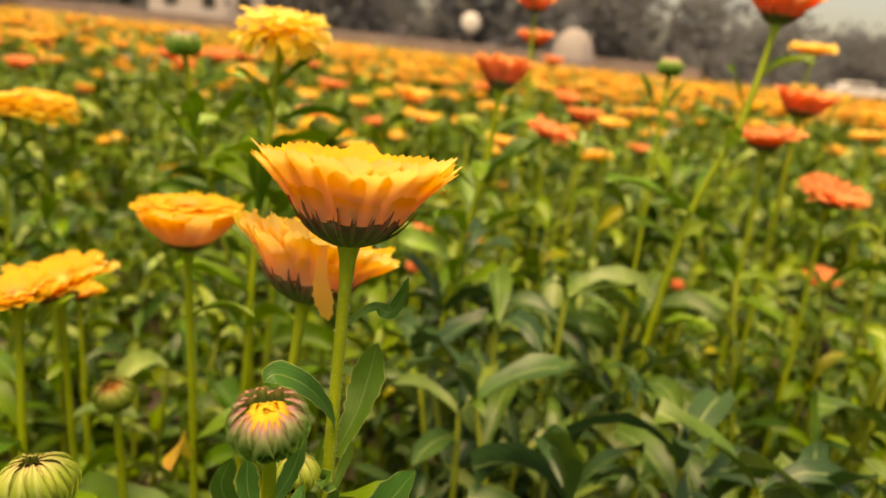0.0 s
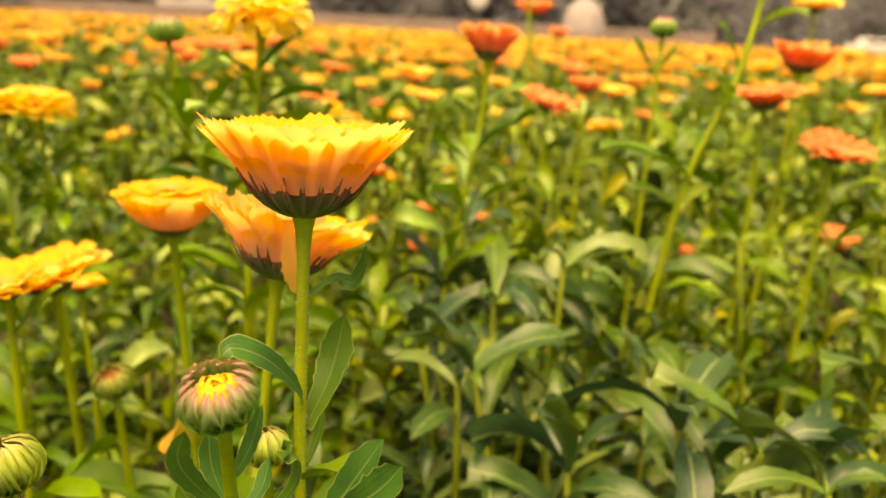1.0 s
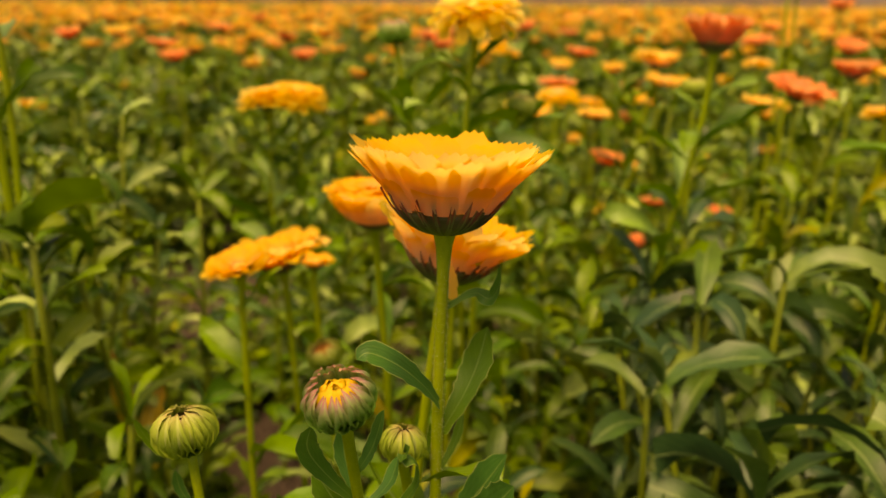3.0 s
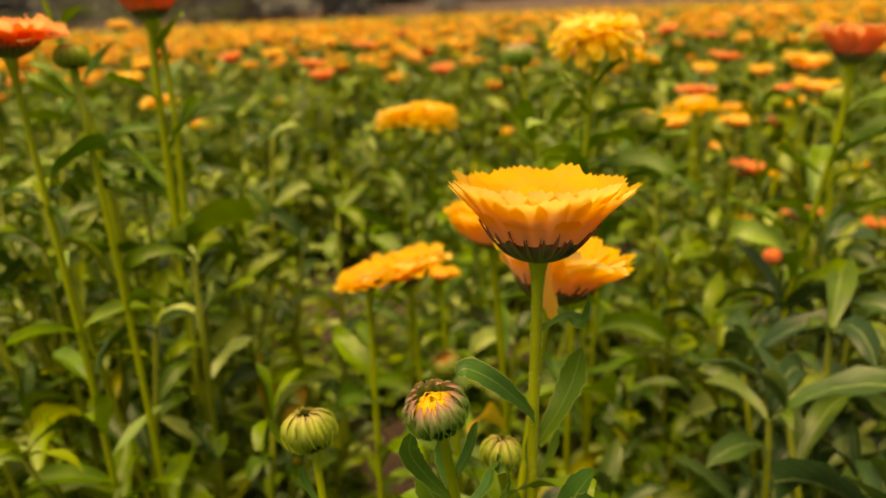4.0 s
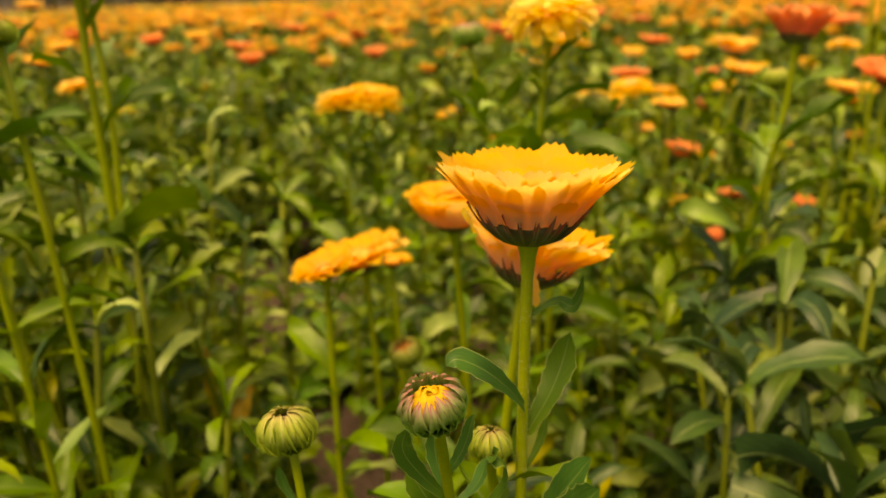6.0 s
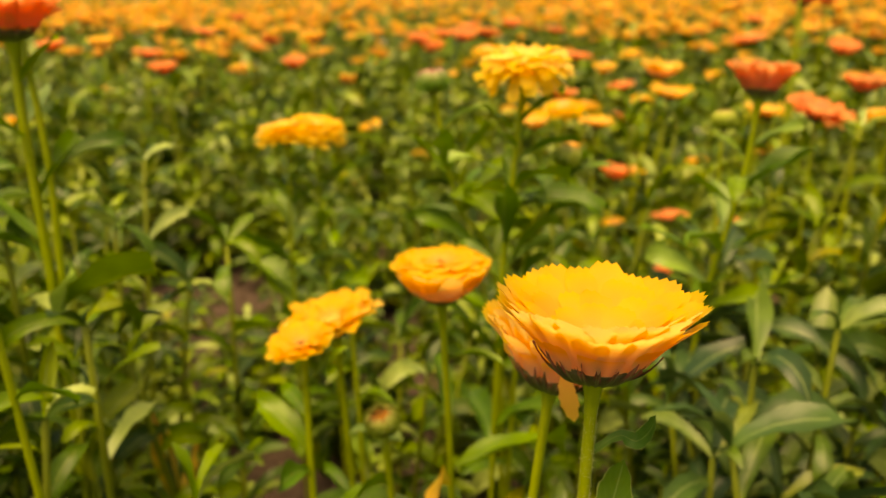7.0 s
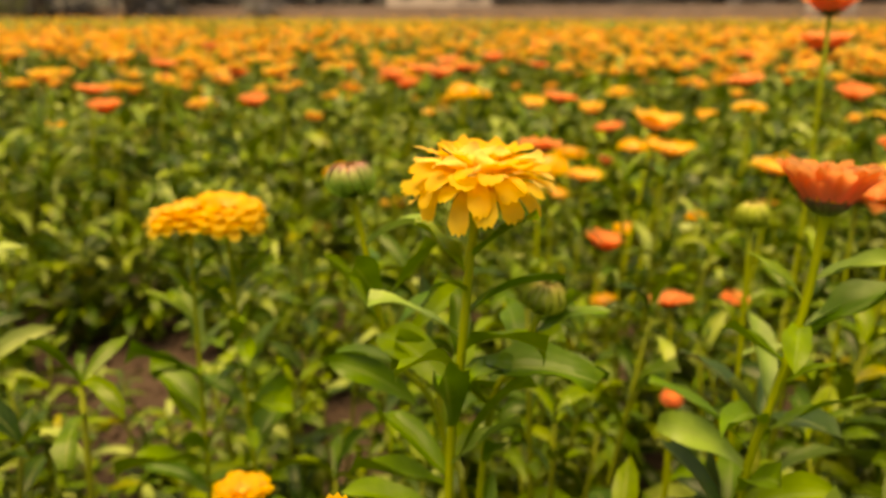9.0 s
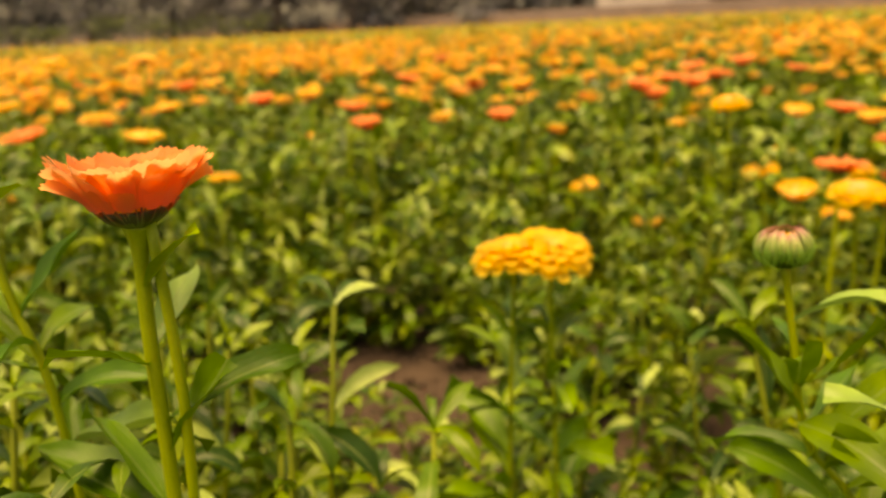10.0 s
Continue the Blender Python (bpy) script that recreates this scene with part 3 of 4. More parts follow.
side_flower = marigold((-0.05, 0.2, 0), [(-0.0285, 0.226, 0.3885), (-0.034, 0.2133, 0.30), (-0.042, 0.203, 0.15)], CUP, 1.0, YELLOW, 8, (60, 16),
    "yellow marigold with ragged petals, one of them hanging down", [((-0.036, 0.212, 0.29), 200, 50, 0, 0.05, 0.018, 0)], 1.0, 0.0015, calyx=0.9)
head_part = [o for o in side_flower.children if o.name.startswith("flower_head")][0]
part("petal", grown_leaf([(-0.0195, 0.2105, 0.4125), (-0.0193, 0.2092, 0.402), (-0.018, 0.2086, 0.396), (-0.0162, 0.2084, 0.390)], 0.0052, (0.0, -1.0, 0.1), 3, 0.1).moved(Matrix.Translation(-side_flower.location)), YELLOW_INNER, head_part, "loose hanging petal")

double_flower = marigold((-0.105, 0.335, 0), [(-0.0985, 0.3, 0.376), (-0.0998, 0.31, 0.30), (-0.103, 0.328, 0.12)], DOME, 1.0, YELLOW, 5, (0, 0),
    "double golden marigold, dense and rounded like a bowl", [((-0.1, 0.313, 0.28), 20, 40, 0, 0.06, 0.02, 0), ((-0.102, 0.32, 0.22), 190, 45, 0, 0.07, 0.024, 0)], 0.4, 0.0015, leafy=5, calyx=0.66)

marigold((-0.152, 0.262, 0), [(-0.1538, 0.272, 0.3535), (-0.1535, 0.27, 0.31), (-0.152, 0.264, 0.15)], FLAT, 0.56, YELLOW_INNER, 12, (250, 14),
    "small ragged yellow marigold with a reddish open middle", [((-0.1535, 0.27, 0.3), 170, 55, 10, 0.04, 0.012, 0), ((-0.153, 0.268, 0.26), -20, 50, 0, 0.05, 0.015, 0)], 1.0, 0.0015, florets=SEED, leafy=6, calyx=1.0)
marigold((-0.164, 0.318, 0), straight((-0.169, 0.3225, 0.336), (-0.164, 0.318, 0), 0.003), FLAT, 0.98, YELLOW_INNER, 14, (205, 13), "lopsided yellow marigold with curling petals behind a smaller one", (), 1.7, 0.0016, leafy=6)
marigold((-0.212, 0.408, 0), straight((-0.2155, 0.412, 0.3), (-0.212, 0.408, 0), 0.002), FLAT, 0.52, YELLOW, 16, (90, 5), "small yellow marigold low among the leaves", (), 1.0, 0.0014, leafy=4)

marigold((-0.115, 0.405, 0), [(-0.0985, 0.4106, 0.4565), (-0.101, 0.4096, 0.432), (-0.1035, 0.4085, 0.396), (-0.1064, 0.4073, 0.367), (-0.112, 0.406, 0.2)], SHAGGY, 0.93, LEMON, 21, (90, 2),
    "shaggy yellow marigold with drooping overlapping petals", [
        ((-0.108, 0.407, 0.345), 170, 50, 15, 0.04, 0.011, 20), ((-0.107, 0.407, 0.35), 20, 60, 20, 0.035, 0.01, 0), ((-0.11, 0.406, 0.32), 200, 50, 0, 0.045, 0.014, 0), ((-0.11, 0.406, 0.3), -30, 55, 0, 0.045, 0.014, 30), ((-0.104, 0.4085, 0.392), 5, 45, -5, 0.022, 0.006, 0)], 1.4, 0.0016, squash=1.04, leafy=15, calyx=0.75)

marigold((-0.02, 0.48, 0), [(0.0172, 0.4883, 0.4458), (0.0153, 0.4875, 0.408), (0.0089, 0.4848, 0.367), (0.0011, 0.4815, 0.319), (-0.012, 0.48, 0.16)], CUP, 0.78, ORANGE, 31, (80, 8),
    "deep orange marigold cup on a leaning stem", [((0.013, 0.486, 0.39), 20, 50, 20, 0.05, 0.016, 0), ((0.003, 0.482, 0.33), 190, 50, 5, 0.045, 0.013, 20), ((0.001, 0.481, 0.31), -10, 55, 10, 0.045, 0.013, -20)], 0.8, 0.0017, leafy=15, squash=1.2)

tall_orange = marigold((-0.31, 0.26, 0), [(-0.299, 0.2685, 0.4861), (-0.3006, 0.2669, 0.45), (-0.302, 0.2665, 0.397), (-0.306, 0.263, 0.2)], CUP, 0.92, ORANGE, 41, (150, 5),
    "tall orange marigold with spreading petals, two stems close together", [((-0.3015, 0.2665, 0.41), 40, 60, 50, 0.04, 0.009, 0), ((-0.302, 0.2663, 0.38), 200, 40, 10, 0.06, 0.018, 0), ((-0.303, 0.266, 0.35), 10, 45, 10, 0.07, 0.022, 0)], 1.0, 0.0021, leafy=8, calyx=0.78)
part("stem", tube([Vector(p) - tall_orange.location for p in ((-0.2955, 0.2705, 0.4875), (-0.2945, 0.271, 0.43), (-0.298, 0.268, 0.36))], 0.0017, 0.0018, 10, 6, 0.05), STEM, tall_orange)

marigold((-0.25, 0.175, 0), straight((-0.243, 0.1655, 0.4735), (-0.25, 0.175, 0), 0.003), FLAT, 0.84, ORANGE, 44, (45, 4), "bright orange marigold, its petals ruffled", [((-0.246, 0.172, 0.42), 30, 50, 10, 0.035, 0.008, 0)], 1.6, 0.0014, leafy=18)
marigold((-0.385, 0.27, 0), [(-0.386, 0.25, 0.532), (-0.3735, 0.2567, 0.454), (-0.367, 0.262, 0.40), (-0.372, 0.266, 0.2)], FLAT, 0.8, ORANGE, 46, (20, 6), "orange marigold on a tall bending stem", [((-0.371, 0.259, 0.43), 200, 50, 20, 0.05, 0.013, 0), ((-0.368, 0.262, 0.39), 30, 40, 0, 0.05, 0.016, 0)], 1.0, 0.0015, leafy=16)

marigold((0.12, 0.49, 0), [(0.1815, 0.511, 0.503), (0.1684, 0.4973, 0.4412), (0.1438, 0.4932, 0.3622), (0.128, 0.491, 0.2)], CUP, 0.95, ORANGE, 51, (0, 4), "orange marigold on a tall thick leaning stem", [((0.176, 0.505, 0.472), 40, 30, 40, 0.028, 0.006, 0), ((0.17, 0.499, 0.45), 190, 60, 60, 0.03, 0.006, 0), ((0.15, 0.494, 0.38), 200, 40, 0, 0.07, 0.02, 0)], 0.8, 0.0019, leafy=8)
marigold((0.19, 0.53, 0), straight((0.2396, 0.6007, 0.445), (0.21, 0.56, 0), 0.004), CUP, 0.95, ORANGE, 52, (0, 6), "orange marigold standing in the bed", (), 1.0, 0.0016, leafy=6)
marigold((0.2, 0.55, 0), straight((0.2096, 0.5676, 0.42), (0.2, 0.55, 0), 0.004), FLAT, 0.95, ORANGE, 53, (180, 5), "reddish orange marigold in the bed", (), 1.0, 0.0016, leafy=6)
marigold((0.25, 0.56, 0), straight((0.2605, 0.5664, 0.386), (0.25, 0.56, 0), 0.004), FLAT, 0.95, ORANGE, 54, (-60, 15), "faded orange marigold with loose petals", (), 2.2, 0.0016, leafy=6)
marigold((0.34, 0.9, 0), straight((0.3504, 0.9107, 0.5), (0.34, 0.9, 0), 0.006), FLAT, 0.95, YELLOW, 55, (0, 0), "tall yellow marigold above the field", (), 1.0, 0.0016, False)
marigold((0.06, 0.75, 0), straight((0.062, 0.764, 0.39), (0.06, 0.75, 0), 0.004), FLAT, 1.05, ORANGE, 56, (-30, 14), "orange marigold tilted to one side", (), 1.8, 0.0016, False)
marigold((0.1, 0.9, 0), straight((0.1117, 0.9123, 0.398), (0.1, 0.9, 0), 0.004), CUP, 0.9, ORANGE, 57, (0, 0), "cupped orange marigold in the bed", (), 1.0, 0.0016, False)
marigold((0.03, 0.9, 0), straight((0.0371, 0.9161, 0.518), (0.03, 0.9, 0), 0.006), CUP, 0.95, ORANGE, 58, (0, 0), "tall orange marigold above the field", (), 1.0, 0.0016, False)
marigold((0.04, 1.0, 0), straight((0.0438, 1.0177, 0.482), (0.04, 1.0, 0), 0.006), CUP, 0.95, ORANGE, 59, (0, 0), "tall orange marigold above the field", (), 1.0, 0.0016, False)

for k, (x, y, dx) in enumerate(((-0.3505, 0.5435, -0.012), (-0.333, 0.559, 0.01))):
    marigold((x + dx, y, 0), [(x, y, 0.381), (x + dx * 0.3, y, 0.3), (x + dx * 0.8, y, 0.12)], ROUND, 1.06 if k else 1.0, LEMON, 61 + k, (180 * (1 - k), 8), "rounded lemon yellow marigold of a close pair", [
        ((x, y, 0.33), 200 - 150 * k, 60, 40, 0.04, 0.011, 0), ((x, y, 0.3), 150 + 170 * k, 60, 30, 0.05, 0.014, 0), ((x, y, 0.27), 230 - 150 * k, 55, 20, 0.06, 0.017, 0), ((x + dx / 2, y, 0.24), 170 + 170 * k, 50, 10, 0.065, 0.019, 0), ((x + dx / 2, y, 0.2), 250 - 150 * k, 50, 0, 0.075, 0.022, 0)], 0.4, 0.0014, squash=1.4, leafy=20, calyx=0.6)

# ---- buds ----
half_open_bud = marigold_bud((-0.02, 0.18, 0), [(-0.0102, 0.1405, 0.3915), (-0.0133, 0.152, 0.35), (-0.0177, 0.167, 0.30), (-0.02, 0.177, 0.12)], 0.66, 71, 1.15, BUD_BRACT, (-90, 20), "half-open bud with purple-tipped bracts and yellow petals", (), 0.0013, leafy=0)
grow_leaves(half_open_bud, [
    ([(-0.0124, 0.1488, 0.3622), (-0.0173, 0.143, 0.3726), (-0.019, 0.139, 0.3811), (-0.0162, 0.137, 0.389)], 0.0052, (0.55, -0.6, 0.5)),
    ([(-0.0124, 0.149, 0.362), (-0.0175, 0.151, 0.3712), (-0.0185, 0.152, 0.3802)], 0.0046, (0.5, -0.85, 0.1)),
    ([(-0.0118, 0.146, 0.372), (-0.008, 0.148, 0.3796), (-0.0054, 0.149, 0.3892)], 0.0046, (-0.5, -0.85, 0.2)),
    ([(-0.0124, 0.1493, 0.36), (-0.0088, 0.156, 0.3643), (-0.0082, 0.16, 0.3699)], 0.0045, (-0.5, -0.8, 0.3)),
    ([(-0.0134, 0.153, 0.348), (-0.0182, 0.148, 0.3606), (-0.0229, 0.146, 0.3702)], 0.007, (0.4, -0.85, 0.3)),
    ([(-0.0132, 0.1524, 0.35), (-0.0026, 0.156, 0.3638), (0.0003, 0.154, 0.3734), (-0.0012, 0.151, 0.378), (-0.0015, 0.149, 0.3769)], 0.005, (-0.5, -0.7, 0.5))], HERO_LEAF)
green_bud = marigold_bud((-0.045, 0.135, 0), [(-0.0585, 0.143, 0.3675), (-0.054, 0.1411, 0.34), (-0.0462, 0.137, 0.30), (-0.045, 0.135, 0.12)], 0.7, 72, 0.45, GREEN_BRACT, (200, 8), "closed light green bud with ribbed bracts", [
    ((-0.05, 0.139, 0.318), 190, 45, 0, 0.022, 0.008, 0)], 0.0012, leafy=0)
grow_leaves(green_bud, [
    ([(-0.058, 0.1428, 0.3642), (-0.0648, 0.14, 0.3655), (-0.068, 0.138, 0.3709), (-0.0692, 0.1365, 0.3762)], 0.0022, (0.2, -0.5, 0.8)),
    ([(-0.0553, 0.1417, 0.348), (-0.0605, 0.1405, 0.3552), (-0.0613, 0.14, 0.3618)], 0.0028, (0.5, -0.8, 0.2))], HERO_LEAF)
marigold_bud((-0.02, 0.19, 0), [(-0.0135, 0.1715, 0.361), (-0.015, 0.178, 0.32), (-0.018, 0.187, 0.12)], 0.55, 73, 0.3, GREEN_BRACT, (90, 6), "small closed green bud")
marigold_bud((-0.12, 0.455, 0), [(-0.163, 0.436, 0.449), (-0.158, 0.438, 0.42), (-0.150, 0.4414, 0.377), (-0.127, 0.451, 0.328), (-0.121, 0.454, 0.15)], 0.9, 74, 0.8, BUD_BRACT, (180, 6), "green bud opening orange-yellow at its tip on a bent stem", [
    ((-0.1545, 0.439, 0.40), 10, 40, 60, 0.04, 0.008, 0), ((-0.152, 0.44, 0.385), 190, 70, 40, 0.045, 0.012, 0), ((-0.15, 0.441, 0.37), 30, 60, 40, 0.05, 0.013, 0), ((-0.14, 0.446, 0.35), 200, 50, 10, 0.045, 0.013, 30)], leafy=10)
marigold_bud((-0.11, 0.43, 0), [(-0.081, 0.4366, 0.4105), (-0.0878, 0.4337, 0.387), (-0.1, 0.4287, 0.351), (-0.11, 0.43, 0.15)], 0.76, 75, 0.3, GREEN_BRACT, (0, 14), "green bud on a branching stem", [
    ((-0.083, 0.4358, 0.405), 10, 10, 70, 0.022, 0.006, 0), ((-0.09, 0.433, 0.38), 0, 40, -10, 0.04, 0.012, 0), ((-0.095, 0.431, 0.365), 190, 40, 10, 0.05, 0.015, 0)], leafy=9)
marigold_bud((-0.235, 0.19, 0), straight((-0.2304, 0.1844, 0.468), (-0.235, 0.19, 0), 0.003), 0.62, 76, 0.3, GREEN_BRACT, (0, 0), "small green bud beside an orange flower")
marigold_bud((0.12, 0.55, 0), straight((0.1316, 0.5582, 0.466), (0.12, 0.55, 0), 0.004), 0.8, 77, 0.5, BUD_BRACT, (0, 0), "closed bud above its bracts", [((0.13, 0.557, 0.44), 20, 50, 60, 0.03, 0.006, 0), ((0.13, 0.557, 0.44), 170, 50, 60, 0.03, 0.006, 0)])
marigold_bud((-0.005, 0.62, 0), straight((-0.007, 0.6148, 0.406), (-0.005, 0.62, 0), 0.004), 0.9, 78, 0.3, GREEN_BRACT, (0, 0), "green bud on a thin stem")
marigold_bud((-0.14, 0.33, 0), straight((-0.1381, 0.314, 0.293), (-0.14, 0.33, 0), 0.002), 0.85, 79, 1.0, GREEN_BRACT, (-90, 20), "spent flower head with brown florets", (), 0.0018, SEED)
marigold_bud((-0.04, 0.62, 0), straight((-0.0397, 0.6175, 0.283), (-0.04, 0.62, 0), 0.002), 0.62, 80, 1.0, ORANGE, (-90, 10), "folded orange flower closing up", (), 0.0018, ORANGE)
marigold_bud((0.21, 0.77, 0), straight((0.2183, 0.7677, 0.254), (0.21, 0.77, 0), 0.002), 0.62, 81, 1.0, ORANGE, (-90, 10), "folded orange flower closing up", (), 0.0018, ORANGE)

# ---- yellowed leaves low in the bed ----
grow_leaves(double_flower, [([(-0.1, 0.3125, 0.272), (-0.094, 0.285, 0.296), (-0.084, 0.255, 0.302)], 0.0105, (-0.3, -0.7, 0.6))], OLD_LEAF, "yellow withering leaf")
withered = thing("marigold_plant", (-0.29, 0.315, 0), "low marigold stem with yellow withering leaves", "plant", "marigold plants")
part("branching_stem", tube([(0, 0, -0.01), (0.002, 0.002, 0.1), (0.001, 0.0, 0.18), (-0.003, 0.001, 0.25)], 0.0024, 0.0014, 8, 4), FIELD_STEM, withered)
grow_leaves(withered, [
    ([(-0.289, 0.315, 0.19), (-0.296, 0.31, 0.222), (-0.294, 0.308, 0.245), (-0.292, 0.306, 0.27)], 0.009, (0.3, -0.9, 0.3)),
    ([(-0.289, 0.315, 0.2), (-0.283, 0.309, 0.225), (-0.282, 0.306, 0.262)], 0.007, (-0.3, -0.9, 0.3)),
    ([(-0.288, 0.316, 0.15), (-0.32, 0.35, 0.185), (-0.35, 0.39, 0.193)], 0.016, (0.2, -0.6, 0.8))], OLD_LEAF)

# ---- flowers further into the field, each on its own stem ----


def field_flower(name_seed, rings, mat, label):
    return marigold((0, 0, 0), [(0.0, 0.0, 0.30), (0.004, 0.002, 0.2), (0.003, 0.001, 0.1)], rings, 1.0, mat, name_seed, (0, 0), label, (), 1.2, 0.0021, False, "field marigolds")


FIELD_KINDS = {
    "y": [field_flower(101, FLAT, YELLOW, "yellow marigold in the flower bed"), field_flower(102, ROUND, YELLOW, "rounded yellow marigold in the flower bed"), field_flower(103, CUP, YELLOW, "cupped yellow marigold in the flower bed")],
    "o": [field_flower(104, FLAT, ORANGE, "orange marigold in the flower bed"), field_flower(105, CUP, ORANGE, "cupped orange marigold in the flower bed")],
}
used = {"y": 0, "o": 0}


def plant_flowers(kind, places):
    """Stand copies of the field flowers with their heads at these places; the fourth number is the head's radius."""
    rnd = random.Random(7 + len(places))
    for x, y, z, r in places:
        kinds = FIELD_KINDS[kind]
        k = used[kind]
        used[kind] += 1
        m = pose(x, y, z - 0.307, rnd.uniform(-9, 9), rnd.uniform(-9, 9), rnd.uniform(0, 360))
        s = r / 0.0275
        top = Vector((x, y, z - 0.012 * s))
        m = Matrix.Translation(top) @ m.to_3x3().to_4x4() @ Matrix.Diagonal((s, s, s, 1)) @ Matrix.Translation((0, 0, -0.30))
        ob = kinds[k % len(kinds)] if k < len(kinds) else copy_thing(kinds[rnd.randrange(len(kinds))], m)
        ob.matrix_basis = m


plant_flowers("y", [(-1.124, 0.735, 0.4, 0.032), (-1.286, 0.976, 0.281, 0.03), (-1.791, 0.775, 0.22, 0.021), (-2.032, 0.912, 0.4, 0.034), (-1.497, 1.013, 0.4, 0.032), (-1.771, 1.617, 0.237, 0.033), (-1.358, 1.274, 0.4, 0.032), (-1.71, 1.779, 0.22, 0.022), (-1.083, 1.7, 0.347, 0.032), (-0.901, 1.559, 0.306, 0.031), (-1.099, 1.999, 0.3, 0.032), (-0.496, 1.419, 0.394, 0.031), (-0.335, 1.758, 0.328, 0.031), (-0.435, 1.42, 0.286, 0.031), (-0.545, 2.001, 0.22, 0.029), (-0.337, 1.228, 0.293, 0.03), (-0.226, 0.987, 0.36, 0.029)])
plant_flowers("y", [(-0.32, 1.421, 0.22, 0.025), (-1.923, 0.988, 0.493, 0.034), (-1.832, 1.164, 0.487, 0.034), (-2.198, 1.851, 0.4, 0.034), (-1.745, 1.861, 0.4, 0.034), (-2.769, 2.584, 0.4, 0.034), (-0.304, 1.447, 0.293, 0.031), (-0.219, 1.6, 0.281, 0.031), (-0.119, 1.072, 0.4, 0.032), (-0.13, 2.259, 0.262, 0.032), (-0.17, 1.249, 0.22, 0.019), (-0.082, 1.363, 0.22, 0.02), (0.022, 1.478, 0.22, 0.021), (-0.57, 1.694, 0.363, 0.031), (0.026, 1.478, 0.287, 0.031), (-0.141, 0.941, 0.22, 0.016), (-0.099, 1.043, 0.376, 0.03), (0.179, 1.326, 0.322, 0.031)])
plant_flowers("y", [(0.169, 1.124, 0.392, 0.03), (0.487, 2.057, 0.229, 0.032), (0.366, 1.815, 0.33, 0.032), (0.265, 1.623, 0.379, 0.031), (0.895, 1.934, 0.428, 0.032), (0.776, 1.873, 0.458, 0.034), (0.652, 1.387, 0.4, 0.034), (0.706, 1.9, 0.463, 0.034), (0.605, 1.933, 0.423, 0.034), (0.509, 2.065, 0.435, 0.032), (-0.022, 1.639, 0.364, 0.031), (0.848, 1.846, 0.22, 0.031), (-0.98, 1.55, 0.4, 0.034), (-1.036, 0.736, 0.366, 0.031), (-0.224, 1.187, 0.306, 0.03), (0.018, 1.133, 0.345, 0.03), (-0.7317, 1.383, 0.2345, 0.033), (-0.5786, 1.3037, 0.199, 0.028), (-0.493, 1.86, 0.322, 0.033), (-0.698, 1.763, 0.306, 0.033)])
plant_flowers("o", [(-1.331, 0.659, 0.4, 0.034), (-1.978, 1.37, 0.4, 0.034), (-1.377, 1.16, 0.4, 0.031), (-1.441, 1.699, 0.4, 0.034), (-1.988, 2.548, 0.4, 0.034), (-1.335, 1.857, 0.367, 0.032), (-0.911, 1.364, 0.36, 0.031), (-0.754, 1.644, 0.394, 0.031), (-0.722, 1.657, 0.375, 0.031), (-0.746, 1.774, 0.4, 0.033), (-0.815, 2.114, 0.4, 0.034), (-0.652, 1.672, 0.4, 0.034), (-0.661, 1.852, 0.4, 0.034), (-0.735, 2.273, 0.4, 0.034), (-0.9, 3.427, 0.4, 0.034), (-0.582, 2.205, 0.388, 0.032)])
plant_flowers("o", [(-0.331, 1.458, 0.383, 0.031), (-0.264, 1.099, 0.36, 0.03), (-0.036, 1.745, 0.4, 0.034), (-0.061, 2.772, 0.4, 0.034), (0.128, 1.525, 0.4, 0.031), (0.118, 2.171, 0.469, 0.034), (-0.291, 1.748, 0.22, 0.025), (-0.009, 1.002, 0.22, 0.016), (-0.304, 1.812, 0.284, 0.032), (0.256, 1.316, 0.339, 0.031), (0.465, 1.016, 0.221, 0.03), (-1.08, 1.162, 0.363, 0.031), (-1.192, 1.237, 0.385, 0.034), (-0.1487, 0.952, 0.2827, 0.024), (-0.065, 0.8653, 0.259, 0.022), (-0.802, 1.4055, 0.105, 0.026), (-1.299, 1.271, 0.085, 0.03)])

# ---- leafy plants that fill the bed ----


def leafy_plant(seed, height, stems, fine, spread=0.1, leaf_length=0.085):
    """Stems that fan out from the foot, with long blunt leaves all the way up."""
    rnd = random.Random(seed)
    wood, green = Geo(), Geo()
    for s in range(stems):
        az = 360 * s / stems + rnd.uniform(-25, 25)
        out = spread * rnd.uniform(0.4, 1.0) if s else 0.01
        d = Vector((math.cos(radians(az)), math.sin(radians(az)), 0))
        h = height * rnd.uniform(0.55, 1.2)
        line = [Vector((0, 0, -0.01)) + d * 0.006, d * out * 0.5 + Vector((0, 0, h * 0.4)), d * out + Vector((0, 0, h))]
        wood.join(tube(line, 0.0032, 0.0016, 5 if fine else 4, 3 if fine else 1))
        pts = spline(line, 12)
        n = max(8, int(h / 0.018)) if fine else rnd.randint(6, 8)
        for k in range(n + 4):
            tip = k >= n
            q = pts[-1] if tip else pts[min(len(pts) - 1, int((0.12 + 0.88 * (k + rnd.random() * 0.5) / n) * (len(pts) - 1)))]
            up = min(1.0, k / n)
            L = leaf_length * (1.2 - 0.55 * up) * rnd.uniform(0.6, 1.3)
            a = az + 137.5 * k + rnd.uniform(-30, 30)
            e0 = rnd.uniform(30, 80) + 14 * up
            b = leaf_blade(rnd, L * 1.12, L * rnd.uniform(0.18, 0.3), e0, e0 - rnd.uniform(40, 125), fine, rnd.uniform(-45, 45))
            green.join(b, placed(q, a))
    return wood, green


